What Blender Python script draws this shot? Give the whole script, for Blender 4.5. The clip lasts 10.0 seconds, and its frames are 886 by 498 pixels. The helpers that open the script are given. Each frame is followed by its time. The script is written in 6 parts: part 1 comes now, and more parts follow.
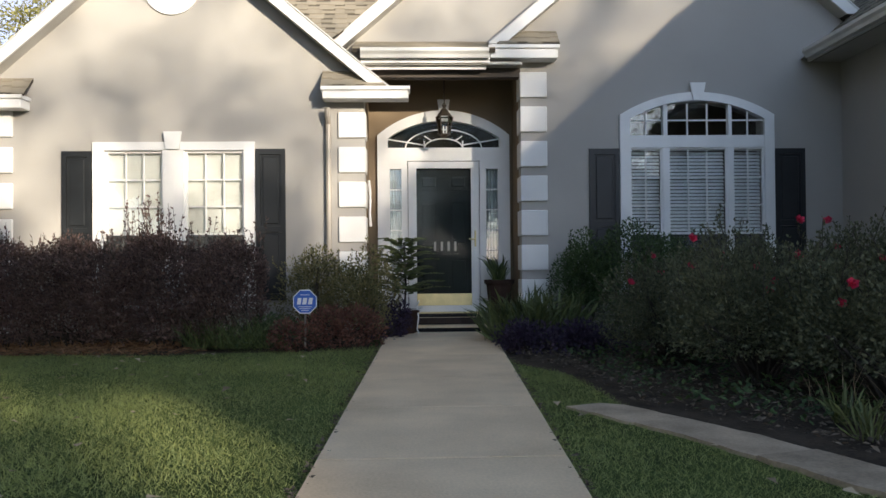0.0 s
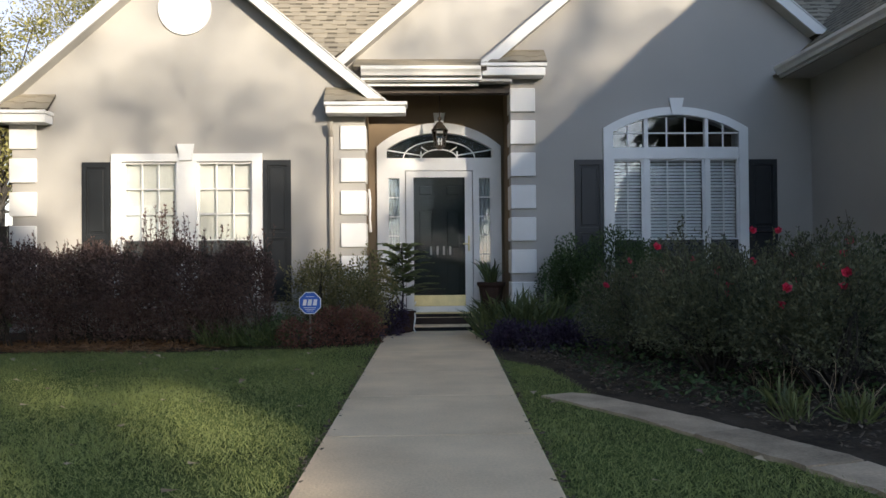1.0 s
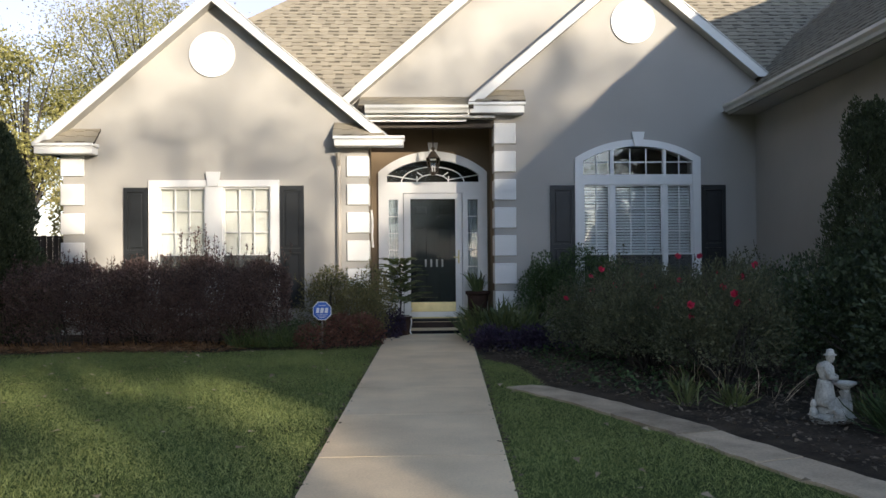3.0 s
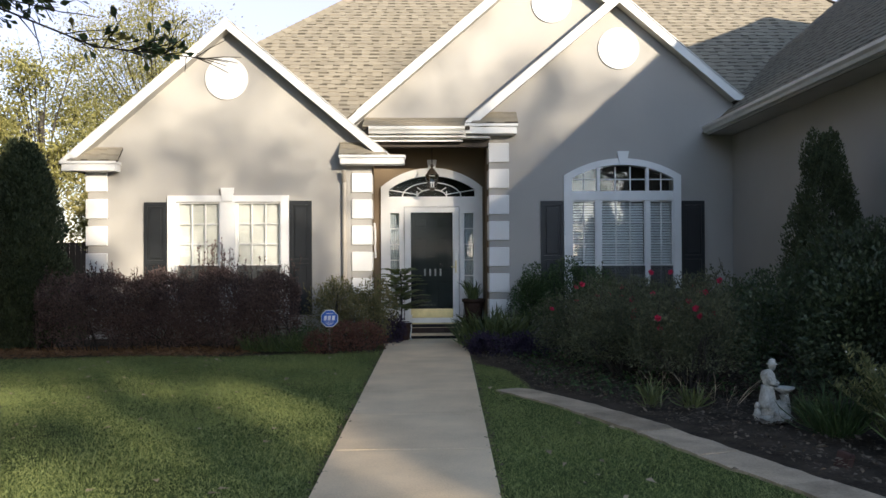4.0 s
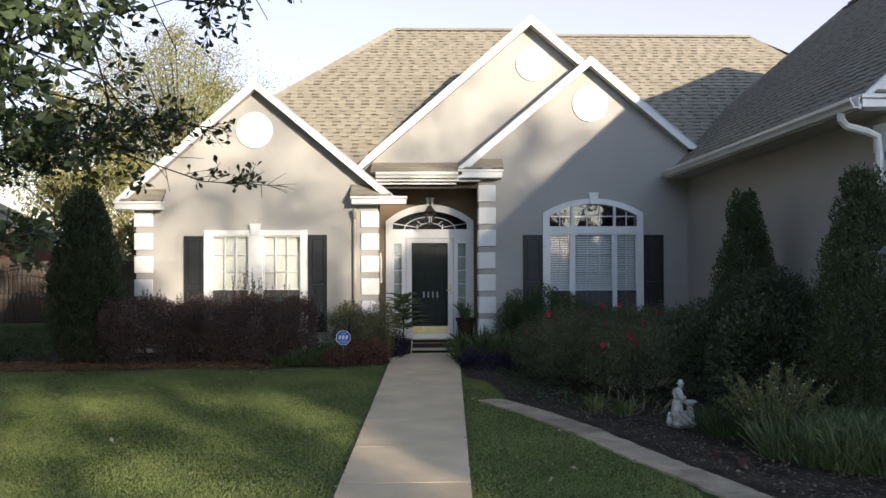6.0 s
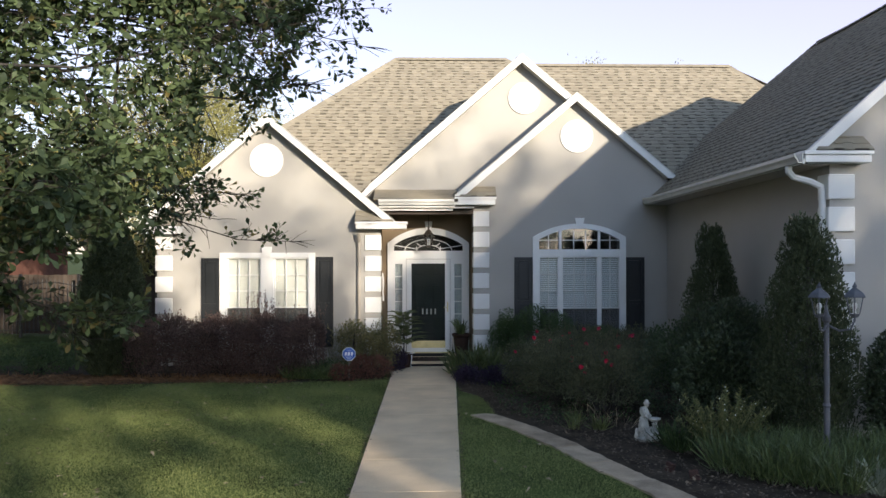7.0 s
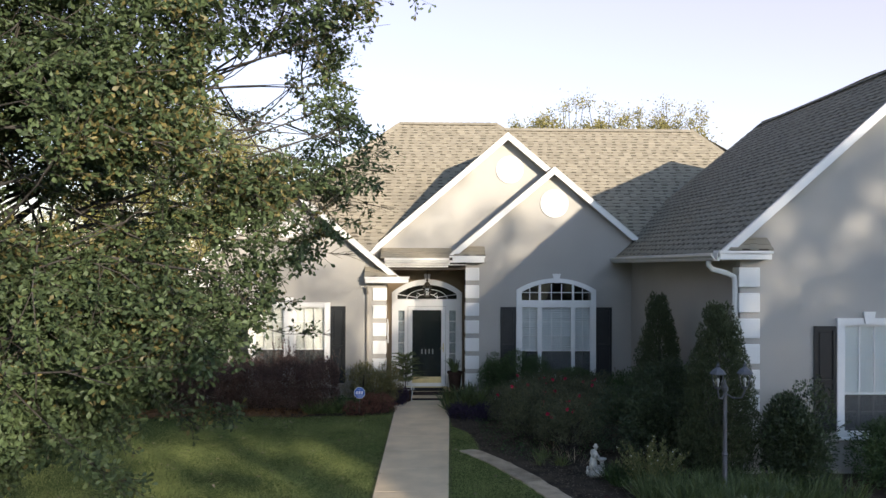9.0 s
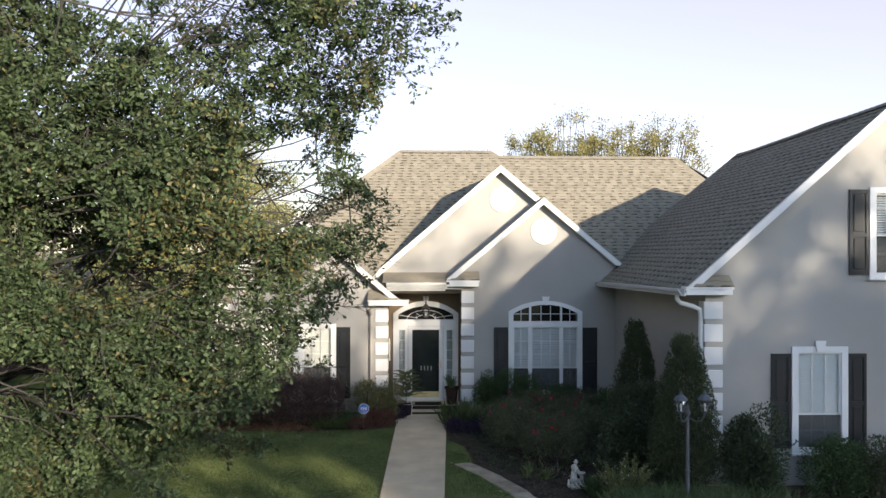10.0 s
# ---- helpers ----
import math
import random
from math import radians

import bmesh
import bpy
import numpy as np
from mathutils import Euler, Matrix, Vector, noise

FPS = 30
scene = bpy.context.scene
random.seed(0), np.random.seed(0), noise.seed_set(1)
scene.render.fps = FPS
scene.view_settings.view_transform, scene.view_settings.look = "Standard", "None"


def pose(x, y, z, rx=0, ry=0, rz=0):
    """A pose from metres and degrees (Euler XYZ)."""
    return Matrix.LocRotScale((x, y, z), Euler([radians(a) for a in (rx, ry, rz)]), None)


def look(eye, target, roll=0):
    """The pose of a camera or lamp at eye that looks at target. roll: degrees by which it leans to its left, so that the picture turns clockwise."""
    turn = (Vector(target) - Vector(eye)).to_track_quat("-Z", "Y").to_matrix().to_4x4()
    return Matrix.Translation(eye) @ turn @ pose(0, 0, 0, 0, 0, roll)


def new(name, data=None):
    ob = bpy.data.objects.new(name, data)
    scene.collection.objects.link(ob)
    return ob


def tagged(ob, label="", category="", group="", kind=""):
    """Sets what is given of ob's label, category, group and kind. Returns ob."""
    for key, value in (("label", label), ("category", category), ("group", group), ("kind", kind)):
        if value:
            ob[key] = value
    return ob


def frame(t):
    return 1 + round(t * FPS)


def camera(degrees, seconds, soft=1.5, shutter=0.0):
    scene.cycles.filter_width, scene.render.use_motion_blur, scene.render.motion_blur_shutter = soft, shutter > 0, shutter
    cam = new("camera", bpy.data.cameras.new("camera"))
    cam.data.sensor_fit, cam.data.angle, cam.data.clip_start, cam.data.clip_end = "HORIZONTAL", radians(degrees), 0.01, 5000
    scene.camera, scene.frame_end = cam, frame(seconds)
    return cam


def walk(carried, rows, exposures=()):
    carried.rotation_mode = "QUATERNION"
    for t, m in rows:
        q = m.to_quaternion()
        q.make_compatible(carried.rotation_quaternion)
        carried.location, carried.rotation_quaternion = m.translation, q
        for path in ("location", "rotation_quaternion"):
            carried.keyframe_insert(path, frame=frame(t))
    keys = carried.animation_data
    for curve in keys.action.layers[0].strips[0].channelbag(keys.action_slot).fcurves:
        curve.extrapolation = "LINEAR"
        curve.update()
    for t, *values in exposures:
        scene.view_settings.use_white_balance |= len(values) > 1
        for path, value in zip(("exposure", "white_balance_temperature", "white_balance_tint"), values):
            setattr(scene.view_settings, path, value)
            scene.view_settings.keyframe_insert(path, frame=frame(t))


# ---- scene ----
from mathutils import geometry

cam = camera(57.33, 10.0)
PATH = [
    (0, (0.196, -0.009, 0.929), (0.265, 1.989, 0.951), -0.5),
    (0.5, (0.217, -0.352, 0.958), (0.286, 1.646, 0.98), -0.4),
    (1, (0.242, -0.727, 0.981), (0.31, 1.271, 1.003), -0.5),
    (1.5, (0.267, -1.121, 1.01), (0.334, 0.878, 1.032), -0.5),
    (2, (0.296, -1.529, 1.05), (0.361, 0.47, 1.072), -0.5),
    (2.5, (0.305, -1.959, 1.114), (0.371, 0.039, 1.134), -0.5),
    (4, (0.31, -3.348, 1.393), (0.377, -1.349, 1.408), -0.3),
    (4.5, (0.312, -3.853, 1.48), (0.378, -1.854, 1.496), -0.3),
    (5, (0.325, -4.44, 1.612), (0.39, -2.441, 1.624), -0.4),
    (5.5, (0.344, -5.024, 1.747), (0.407, -3.025, 1.761), -0.3),
    (7, (0.355, -6.921, 2.389), (0.418, -4.922, 2.398), -0.1),
    (7.5, (0.363, -7.601, 2.668), (0.425, -5.602, 2.678), -0.1),
    (8, (0.357, -8.314, 2.96), (0.42, -6.315, 2.972), 0.1),
    (8.5, (0.363, -9.045, 3.277), (0.425, -7.046, 3.289), 0.2),
    (9, (0.366, -9.82, 3.597), (0.427, -7.821, 3.609), 0.2),
    (9.5, (0.376, -10.611, 3.921), (0.438, -8.612, 3.932), 0.2),
    (10, (0.384, -11.402, 4.28), (0.445, -9.403, 4.289), 0.1),
]
walk(cam, [(t, look(eye, target, roll)) for t, eye, target, roll in PATH])

# ---- light ----
SUN = Vector((-0.63, 1.0, -0.297)).normalized()  # the way the sunlight travels
world = bpy.data.worlds.new("world")
scene.world = world
world.use_nodes = True
wn = world.node_tree.nodes
sky = wn.new("ShaderNodeTexSky")
sky.sky_type, sky.sun_disc = "NISHITA", False
sky.sun_elevation = math.asin(-SUN.z)
sky.sun_rotation = math.atan2(-SUN.x, -SUN.y)
sky.air_density, sky.dust_density, sky.ozone_density = 1.0, 0.5, 2.2
wn["Background"].inputs[1].default_value = 0.098
world.node_tree.links.new(sky.outputs[0], wn["Background"].inputs[0])
# pale haze, thick towards the horizon, gone overhead, and brighter on the sun's side
haze, both = wn.new("ShaderNodeBackground"), wn.new("ShaderNodeAddShader")
dome, height, thins = wn.new("ShaderNodeTexCoord"), wn.new("ShaderNodeSeparateXYZ"), wn.new("ShaderNodeMapRange")
toward, glow, product = wn.new("ShaderNodeVectorMath"), wn.new("ShaderNodeMapRange"), wn.new("ShaderNodeMath")
tint = wn.new("ShaderNodeMix")
tint.data_type = "RGBA"
tint.inputs["A"].default_value, tint.inputs["B"].default_value = (1.30, 0.86, 1.1, 1), (0.745, 0.885, 1.21, 1)
toward.operation, product.operation = "DOT_PRODUCT", "MULTIPLY"
toward.inputs[1].default_value = Vector((-SUN.x, -SUN.y, 0.35)).normalized()
thins.interpolation_type = glow.interpolation_type = "SMOOTHSTEP"
for node, values in ((thins, (0.34, 0.64, 0.206, 0.0)), (glow, (0.0, 1.0, 1.0, 3.6))):
    for slot, value in zip(("From Min", "From Max", "To Min", "To Max"), values):
        node.inputs[slot].default_value = value
share_of = wn.new("ShaderNodeMapRange")
for slot, value in zip(("From Min", "From Max", "To Min", "To Max"), (1.0, 2.2, 0.0, 1.0)):
    share_of.inputs[slot].default_value = value
for out, slot in ((glow.outputs["Result"], share_of.inputs["Value"]), (share_of.outputs["Result"], tint.inputs["Factor"]), (tint.outputs["Result"], haze.inputs[0]), (dome.outputs["Generated"], height.inputs[0]), (height.outputs["Z"], thins.inputs["Value"]), (dome.outputs["Generated"], toward.inputs[0]), (toward.outputs["Value"], glow.inputs["Value"]),
                  (thins.outputs["Result"], product.inputs[0]), (glow.outputs["Result"], product.inputs[1]), (product.outputs[0], haze.inputs[1])):
    world.node_tree.links.new(out, slot)
world.node_tree.links.new(wn["Background"].outputs[0], both.inputs[0])
world.node_tree.links.new(haze.outputs[0], both.inputs[1])
world.node_tree.links.new(both.outputs[0], wn["World Output"].inputs[0])
sun = new("sun", bpy.data.lights.new("sun", "SUN"))
sun.data.energy, sun.data.angle, sun.data.color = 4.8, radians(0.6), (1.0, 0.88, 0.71)
sun.matrix_world = Matrix.Translation((10, -20, 20)) @ SUN.to_track_quat("-Z", "Y").to_matrix().to_4x4()
scene.view_settings.exposure = 1.0

# ---- materials ----


def material(name, color, rough=0.7, vary=0.25, scale=6.0, fine=60.0, bump=0.2, metal=0.0, island=0.0, obj=0.0, sheen=0.5, hue=None, thin=0.0):
    """A surface with a coarse and a fine mottle, a fine relief, and a shift from piece to piece."""
    m = bpy.data.materials.new(name)
    m.use_nodes = True
    nt = m.node_tree
    n, l = nt.nodes, nt.links
    b = n["Principled BSDF"]
    b.inputs["Roughness"].default_value, b.inputs["Metallic"].default_value = rough, metal
    b.inputs["Specular IOR Level"].default_value = sheen if rough < 0.85 else 0.12
    co = n.new("ShaderNodeTexCoord")
    big, small = n.new("ShaderNodeTexNoise"), n.new("ShaderNodeTexNoise")
    for node, s, d in ((big, scale, 4.0), (small, fine, 3.0)):
        node.inputs["Scale"].default_value, node.inputs["Detail"].default_value = s, d
        l.new(co.outputs["Object"], node.inputs["Vector"])
    add = n.new("ShaderNodeMath")
    add.operation = "MULTIPLY_ADD"
    l.new(small.outputs[0], add.inputs[0])
    add.inputs[1].default_value = 0.5
    l.new(big.outputs[0], add.inputs[2])
    last = add.outputs[0]
    for amount, out in ((island, "i"), (obj, "o")):
        if amount:
            src = n.new("ShaderNodeNewGeometry").outputs["Random Per Island"] if out == "i" else n.new("ShaderNodeObjectInfo").outputs["Random"]
            mix = n.new("ShaderNodeMath")
            mix.operation = "MULTIPLY_ADD"
            l.new(src, mix.inputs[0])
            mix.inputs[1].default_value = amount
            l.new(last, mix.inputs[2])
            last = mix.outputs[0]
    lo = 0.75 - 0.25
    hi = 0.75 + 0.25 + island + obj
    ramp = n.new("ShaderNodeMapRange")
    ramp.inputs["From Min"].default_value, ramp.inputs["From Max"].default_value = lo, hi
    l.new(last, ramp.inputs["Value"])
    mixc = n.new("ShaderNodeMix")
    mixc.data_type = "RGBA"
    other = hue or color
    mixc.inputs["A"].default_value = (*[c * (1 - vary) for c in color], 1)
    mixc.inputs["B"].default_value = (*[min(1, c * (1 + vary)) for c in other], 1)
    l.new(ramp.outputs[0], mixc.inputs["Factor"])
    l.new(mixc.outputs["Result"], b.inputs["Base Color"])
    if bump:
        bp = n.new("ShaderNodeBump")
        bp.inputs["Strength"].default_value, bp.inputs["Distance"].default_value = bump, 0.01
        l.new(small.outputs[0], bp.inputs["Height"])
        l.new(bp.outputs[0], b.inputs["Normal"])
    if thin:
        tr = n.new("ShaderNodeBsdfTranslucent")
        l.new(mixc.outputs["Result"], tr.inputs[0])
        ms = n.new("ShaderNodeMixShader")
        ms.inputs[0].default_value = thin
        l.new(b.outputs[0], ms.inputs[1])
        l.new(tr.outputs[0], ms.inputs[2])
        l.new(ms.outputs[0], n["Material Output"].inputs[0])
    return m


def mesh_material(name, color, open_share):
    """Fine woven wire: part of the view passes through."""
    m = material(name, color, 0.8, 0.15, 3, 60, 0.05)
    n, l = m.node_tree.nodes, m.node_tree.links
    clear, mix = n.new("ShaderNodeBsdfTransparent"), n.new("ShaderNodeMixShader")
    mix.inputs[0].default_value = open_share
    l.new(n["Principled BSDF"].outputs[0], mix.inputs[1])
    l.new(clear.outputs[0], mix.inputs[2])
    l.new(mix.outputs[0], n["Material Output"].inputs[0])
    return m


def glass_material(name, tint=(0.97, 0.985, 0.985), ior=1.6):
    """Clear pane: sees through, with a mirror-like gloss that grows at grazing angles."""
    m = bpy.data.materials.new(name)
    m.use_nodes = True
    n, l = m.node_tree.nodes, m.node_tree.links
    n.remove(n["Principled BSDF"])
    clear, gloss, mix, fr = n.new("ShaderNodeBsdfTransparent"), n.new("ShaderNodeBsdfGlossy"), n.new("ShaderNodeMixShader"), n.new("ShaderNodeFresnel")
    clear.inputs[0].default_value = (*tint, 1)
    gloss.inputs["Roughness"].default_value = 0.02
    gloss.inputs[0].default_value = (1, 1, 1, 1)
    fr.inputs[0].default_value = ior
    wob = n.new("ShaderNodeTexNoise")
    wob.inputs["Scale"].default_value = 2.5
    bp = n.new("ShaderNodeBump")
    bp.inputs["Strength"].default_value, bp.inputs["Distance"].default_value = 0.06, 0.05
    co = n.new("ShaderNodeTexCoord")
    l.new(co.outputs["Object"], wob.inputs["Vector"])
    l.new(wob.outputs[0], bp.inputs["Height"])
    l.new(bp.outputs[0], gloss.inputs["Normal"])
    l.new(fr.outputs[0], mix.inputs[0])
    l.new(clear.outputs[0], mix.inputs[1])
    l.new(gloss.outputs[0], mix.inputs[2])
    l.new(mix.outputs[0], n["Material Output"].inputs[0])
    return m


STUCCO = material("stucco", (0.40, 0.38, 0.35), 0.92, 0.07, 0.8, 140, 0.5)
# porch paint, browner than the stucco, darkened further to hold the recess's shade
PORCHWALL = material("porch_paint_shade", (0.22, 0.165, 0.11), 0.92, 0.08, 0.8, 140, 0.5)
TRIM = material("white_paint", (0.78, 0.77, 0.75), 0.5, 0.05, 3, 90, 0.06)
QUOIN = material("quoin_paint", (0.76, 0.75, 0.73), 0.8, 0.06, 2, 120, 0.3)
GUTTER = material("gutter_metal", (0.62, 0.61, 0.58), 0.4, 0.08, 4, 60, 0.05)
SOFFIT = material("soffit_vinyl", (0.5, 0.48, 0.44), 0.6, 0.08, 4, 60, 0.1)
SPOUT = material("downspout_paint", (0.37, 0.33, 0.28), 0.45, 0.06, 4, 60, 0.05)
SHUTTER = material("shutter_paint", (0.012, 0.014, 0.016), 0.5, 0.2, 5, 80, 0.1)
SHINGLE = material("asphalt_shingle", (0.285, 0.252, 0.196), 0.95, 0.2, 5, 130, 0.5, island=0.6)
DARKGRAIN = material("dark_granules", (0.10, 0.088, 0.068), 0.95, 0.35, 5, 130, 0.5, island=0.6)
DECK = material("roof_underlay", (0.06, 0.052, 0.045), 0.95, 0.2, 3, 60, 0.3)
DOOR = material("door_paint", (0.016, 0.018, 0.017), 0.55, 0.15, 5, 60, 0.05)
BRASS = material("brass", (0.66, 0.56, 0.3), 0.36, 0.15, 8, 80, 0.05, metal=0.75)
SHADE = material("window_shade", (0.66, 0.655, 0.615), 0.8, 0.05, 3, 40, 0.15)
SLAT = material("blind_slat", (0.84, 0.85, 0.86), 0.5, 0.05, 3, 40, 0.05)
CURTAIN = material("sheer_curtain", (0.42, 0.45, 0.46), 0.9, 0.2, 12, 60, 0.3)
SCREEN = mesh_material("insect_screen", (0.08, 0.08, 0.078), 0.52)
# near-black tone puts the porch recess's shade into the ceiling's colour
CEILSHADE = material("shaded_ceiling", (0.06, 0.046, 0.036), 0.7, 0.25, 4, 60, 0.2)
DARK = material("unlit_room_dark", (0.05, 0.045, 0.04), 0.9, 0.2, 2, 40, 0.1)
GLASS = glass_material("window_glass")
DOORGLASS = glass_material("door_glass", (0.8, 0.84, 0.84), 1.18)
NUMERAL = material("pale_numeral", (0.36, 0.36, 0.34), 0.4, 0.1, 8, 60, 0.05)
CONCRETE = material("concrete", (0.770, 0.586, 0.386), 0.9, 0.2, 1.7, 70, 0.35, obj=0.2, hue=(0.792, 0.617, 0.419))
CURB = material("curb_concrete", (0.427, 0.338, 0.244), 0.92, 0.5, 4, 60, 0.5, obj=0.3)
MORTAR = material("dark_mortar", (0.05, 0.045, 0.04), 0.95, 0.3, 8, 80, 0.4)
BRICK = material("dark_brick", (0.055, 0.04, 0.034), 0.9, 0.3, 6, 80, 0.5, obj=0.4)
REDBRICK = material("red_brick", (0.13, 0.062, 0.048), 0.9, 0.3, 6, 80, 0.5, obj=0.4)
BEDBRICK = material("mossy_brick", (0.085, 0.052, 0.045), 0.92, 0.4, 12, 80, 0.5, obj=0.3)
MAT = material("door_mat", (0.018, 0.018, 0.018), 0.95, 0.3, 20, 200, 0.6)
SOIL = material("garden_soil", (0.066, 0.051, 0.038), 0.97, 0.5, 3, 40, 1.0)
LITTER = material("pine_straw", (0.169, 0.084, 0.043), 0.95, 0.5, 4, 40, 0.6, island=0.8, hue=(0.270, 0.155, 0.084))
FALLEN = material("fallen_leaf", (0.26, 0.19, 0.12), 0.85, 0.45, 8, 40, 0.2, island=0.9, hue=(0.42, 0.34, 0.24))
GREYLITTER = material("old_leaf", (0.05, 0.042, 0.034), 0.9, 0.5, 8, 40, 0.2, island=0.9, hue=(0.15, 0.12, 0.09))
TURF = material("turf", (0.055, 0.08, 0.022), 0.95, 0.45, 1.3, 60, 0.8)
BLADE = material("grass_blade", (0.154, 0.238, 0.070), 0.65, 0.5, 0.7, 30, 0.0, island=1.1, hue=(0.303, 0.331, 0.118), thin=0.3)
BARK = material("oak_bark", (0.063, 0.058, 0.053), 0.95, 0.4, 5, 40, 1.0)
TWIG = material("twig", (0.050, 0.044, 0.038), 0.9, 0.35, 10, 80, 0.4)
OAKLEAF = material("oak_leaf", (0.037, 0.064, 0.035), 0.55, 0.5, 0.7, 20, 0.0, island=0.8, hue=(0.085, 0.116, 0.05), sheen=0.3, thin=0.3)
OAKBROWN = material("turning_oak_leaf", (0.09, 0.085, 0.033), 0.5, 0.5, 0.7, 20, 0.0, island=0.9, hue=(0.18, 0.15, 0.055), thin=0.36)
YELLOWLEAF = material("autumn_leaf", (0.19, 0.2, 0.065), 0.6, 0.4, 0.7, 20, 0.0, island=0.9, hue=(0.34, 0.29, 0.11), thin=0.4)
TURNING = material("turning_leaf", (0.17, 0.19, 0.06), 0.6, 0.45, 0.7, 20, 0.0, island=0.9, hue=(0.36, 0.33, 0.12), thin=0.45)
OLIVE = material("olive_leaf", (0.121, 0.149, 0.061), 0.6, 0.45, 0.7, 20, 0.0, island=0.9, hue=(0.220, 0.220, 0.094), thin=0.4)
PURPLE = material("purple_leaf", (0.096, 0.067, 0.065), 0.65, 0.5, 1.5, 20, 0.0, island=0.9, hue=(0.159, 0.105, 0.091), sheen=0.3, thin=0.2)
CEDAR = material("arborvitae_leaf", (0.036, 0.054, 0.027), 0.7, 0.5, 1.2, 20, 0.0, island=0.9, hue=(0.069, 0.083, 0.040), sheen=0.3, thin=0.1)
BOXLEAF = material("boxwood_leaf", (0.037, 0.066, 0.024), 0.65, 0.45, 2, 20, 0.0, island=0.9, hue=(0.065, 0.101, 0.037), sheen=0.3, thin=0.12)
GLOSSLEAF = material("camellia_leaf", (0.028, 0.047, 0.023), 0.5, 0.45, 2, 20, 0.0, island=0.9, hue=(0.057, 0.077, 0.034), sheen=0.5, thin=0.1)
ROSELEAF = material("rose_leaf", (0.054, 0.076, 0.043), 0.65, 0.5, 1.5, 20, 0.0, island=0.9, hue=(0.132, 0.134, 0.075), sheen=0.3, thin=0.2)
PETAL = material("rose_petal", (0.58, 0.03, 0.09), 0.6, 0.3, 10, 40, 0.0, island=0.5)
GREYLEAF = material("abelia_leaf", (0.108, 0.119, 0.057), 0.65, 0.45, 1.5, 20, 0.0, island=0.9, hue=(0.216, 0.194, 0.086), sheen=0.3, thin=0.2)
REDLEAF = material("nandina_leaf", (0.101, 0.051, 0.038), 0.65, 0.45, 2, 20, 0.0, island=0.9, hue=(0.187, 0.086, 0.061), sheen=0.3, thin=0.2)
FERN = material("fern_frond", (0.05, 0.08, 0.026), 0.55, 0.45, 2, 20, 0.0, island=0.9, hue=(0.12, 0.145, 0.05), thin=0.25)
STRAP = material("strap_leaf", (0.066, 0.104, 0.040), 0.5, 0.45, 2, 20, 0.0, island=0.9, hue=(0.131, 0.170, 0.060), thin=0.2)
VIOLET = material("purple_heart_leaf", (0.026, 0.018, 0.036), 0.65, 0.4, 2, 20, 0.0, island=0.8, hue=(0.045, 0.03, 0.06), sheen=0.3, thin=0.15)
PALE = material("pale_strap_leaf", (0.3, 0.33, 0.24), 0.6, 0.3, 3, 20, 0.0, island=0.6, thin=0.15)
STONE = material("cast_stone", (0.42, 0.41, 0.375), 0.9, 0.45, 9, 60, 0.6)
LAMPPAINT = material("lamp_post_paint", (0.105, 0.108, 0.125), 0.5, 0.2, 6, 80, 0.15, metal=0.2)
LAMPGLASS = glass_material("lamp_glass", (0.93, 0.95, 0.95))
PORCHBRONZE = material("aged_bronze", (0.07, 0.055, 0.04), 0.45, 0.2, 8, 80, 0.1, metal=0.5)
LILY = material("daylily_leaf", (0.072, 0.098, 0.034), 0.55, 0.4, 2, 20, 0.0, island=0.8, hue=(0.143, 0.163, 0.058), thin=0.25)
SIGNBLUE = material("sign_blue", (0.03, 0.12, 0.5), 0.4, 0.08, 6, 60, 0.02)
SIGNWHITE = material("sign_white", (0.75, 0.77, 0.8), 0.4, 0.05, 6, 60, 0.02)
STAKE = material("weathered_stake", (0.2, 0.18, 0.15), 0.8, 0.25, 8, 60, 0.3)
IRON = material("wrought_iron", (0.012, 0.012, 0.013), 0.5, 0.2, 8, 60, 0.1)
FENCE = material("weathered_board", (0.07, 0.055, 0.045), 0.9, 0.35, 3, 50, 0.5, obj=0.3)
CLAY = material("terracotta", (0.045, 0.028, 0.022), 0.9, 0.3, 6, 60, 0.3)
WHITEPETAL = material("white_petal", (0.75, 0.75, 0.72), 0.6, 0.05, 6, 60, 0.0)

# ---- builders ----


def part(name, bm, mat, parent=None, label="", smooth=False):
    """Links a bmesh as one mesh object, under a thing or a part."""
    me = bpy.data.meshes.new(name)
    bmesh.ops.recalc_face_normals(bm, faces=bm.faces)
    bm.to_mesh(me)
    bm.free()
    me.materials.append(mat)
    if smooth:
        me.polygons.foreach_set("use_smooth", [True] * len(me.polygons))
    ob = new(name, me)
    if parent:
        ob.parent = parent
    if label:
        ob["label"] = label
    return ob


def thing(name, label, category, group="", kind="", at=(0, 0, 0)):
    ob = new(name)
    ob.empty_display_size = 0.2
    ob.location = at
    return tagged(ob, label, category, group, kind)


def share(name, me, parent, m):
    """One more object on a mesh that others use."""
    ob = new(name, me)
    ob.parent = parent
    ob.matrix_basis = m
    return ob


def box(bm, x0, x1, y0, y1, z0, z1, bevel=0.0, m=None):
    v = [bm.verts.new((x, y, z)) for x in (x0, x1) for y in (y0, y1) for z in (z0, z1)]
    f = [bm.faces.new([v[i] for i in q]) for q in ((0, 1, 3, 2), (4, 6, 7, 5), (0, 4, 5, 1), (2, 3, 7, 6), (0, 2, 6, 4), (1, 5, 7, 3))]
    if bevel:
        e = {e for q in f for e in q.edges}
        r = bmesh.ops.bevel(bm, geom=list(e), offset=bevel, segments=1, affect="EDGES", profile=0.5)
        v = list({x for q in r["faces"] for x in q.verts})
    if m:
        bmesh.ops.transform(bm, matrix=m, verts=v)
    return bm


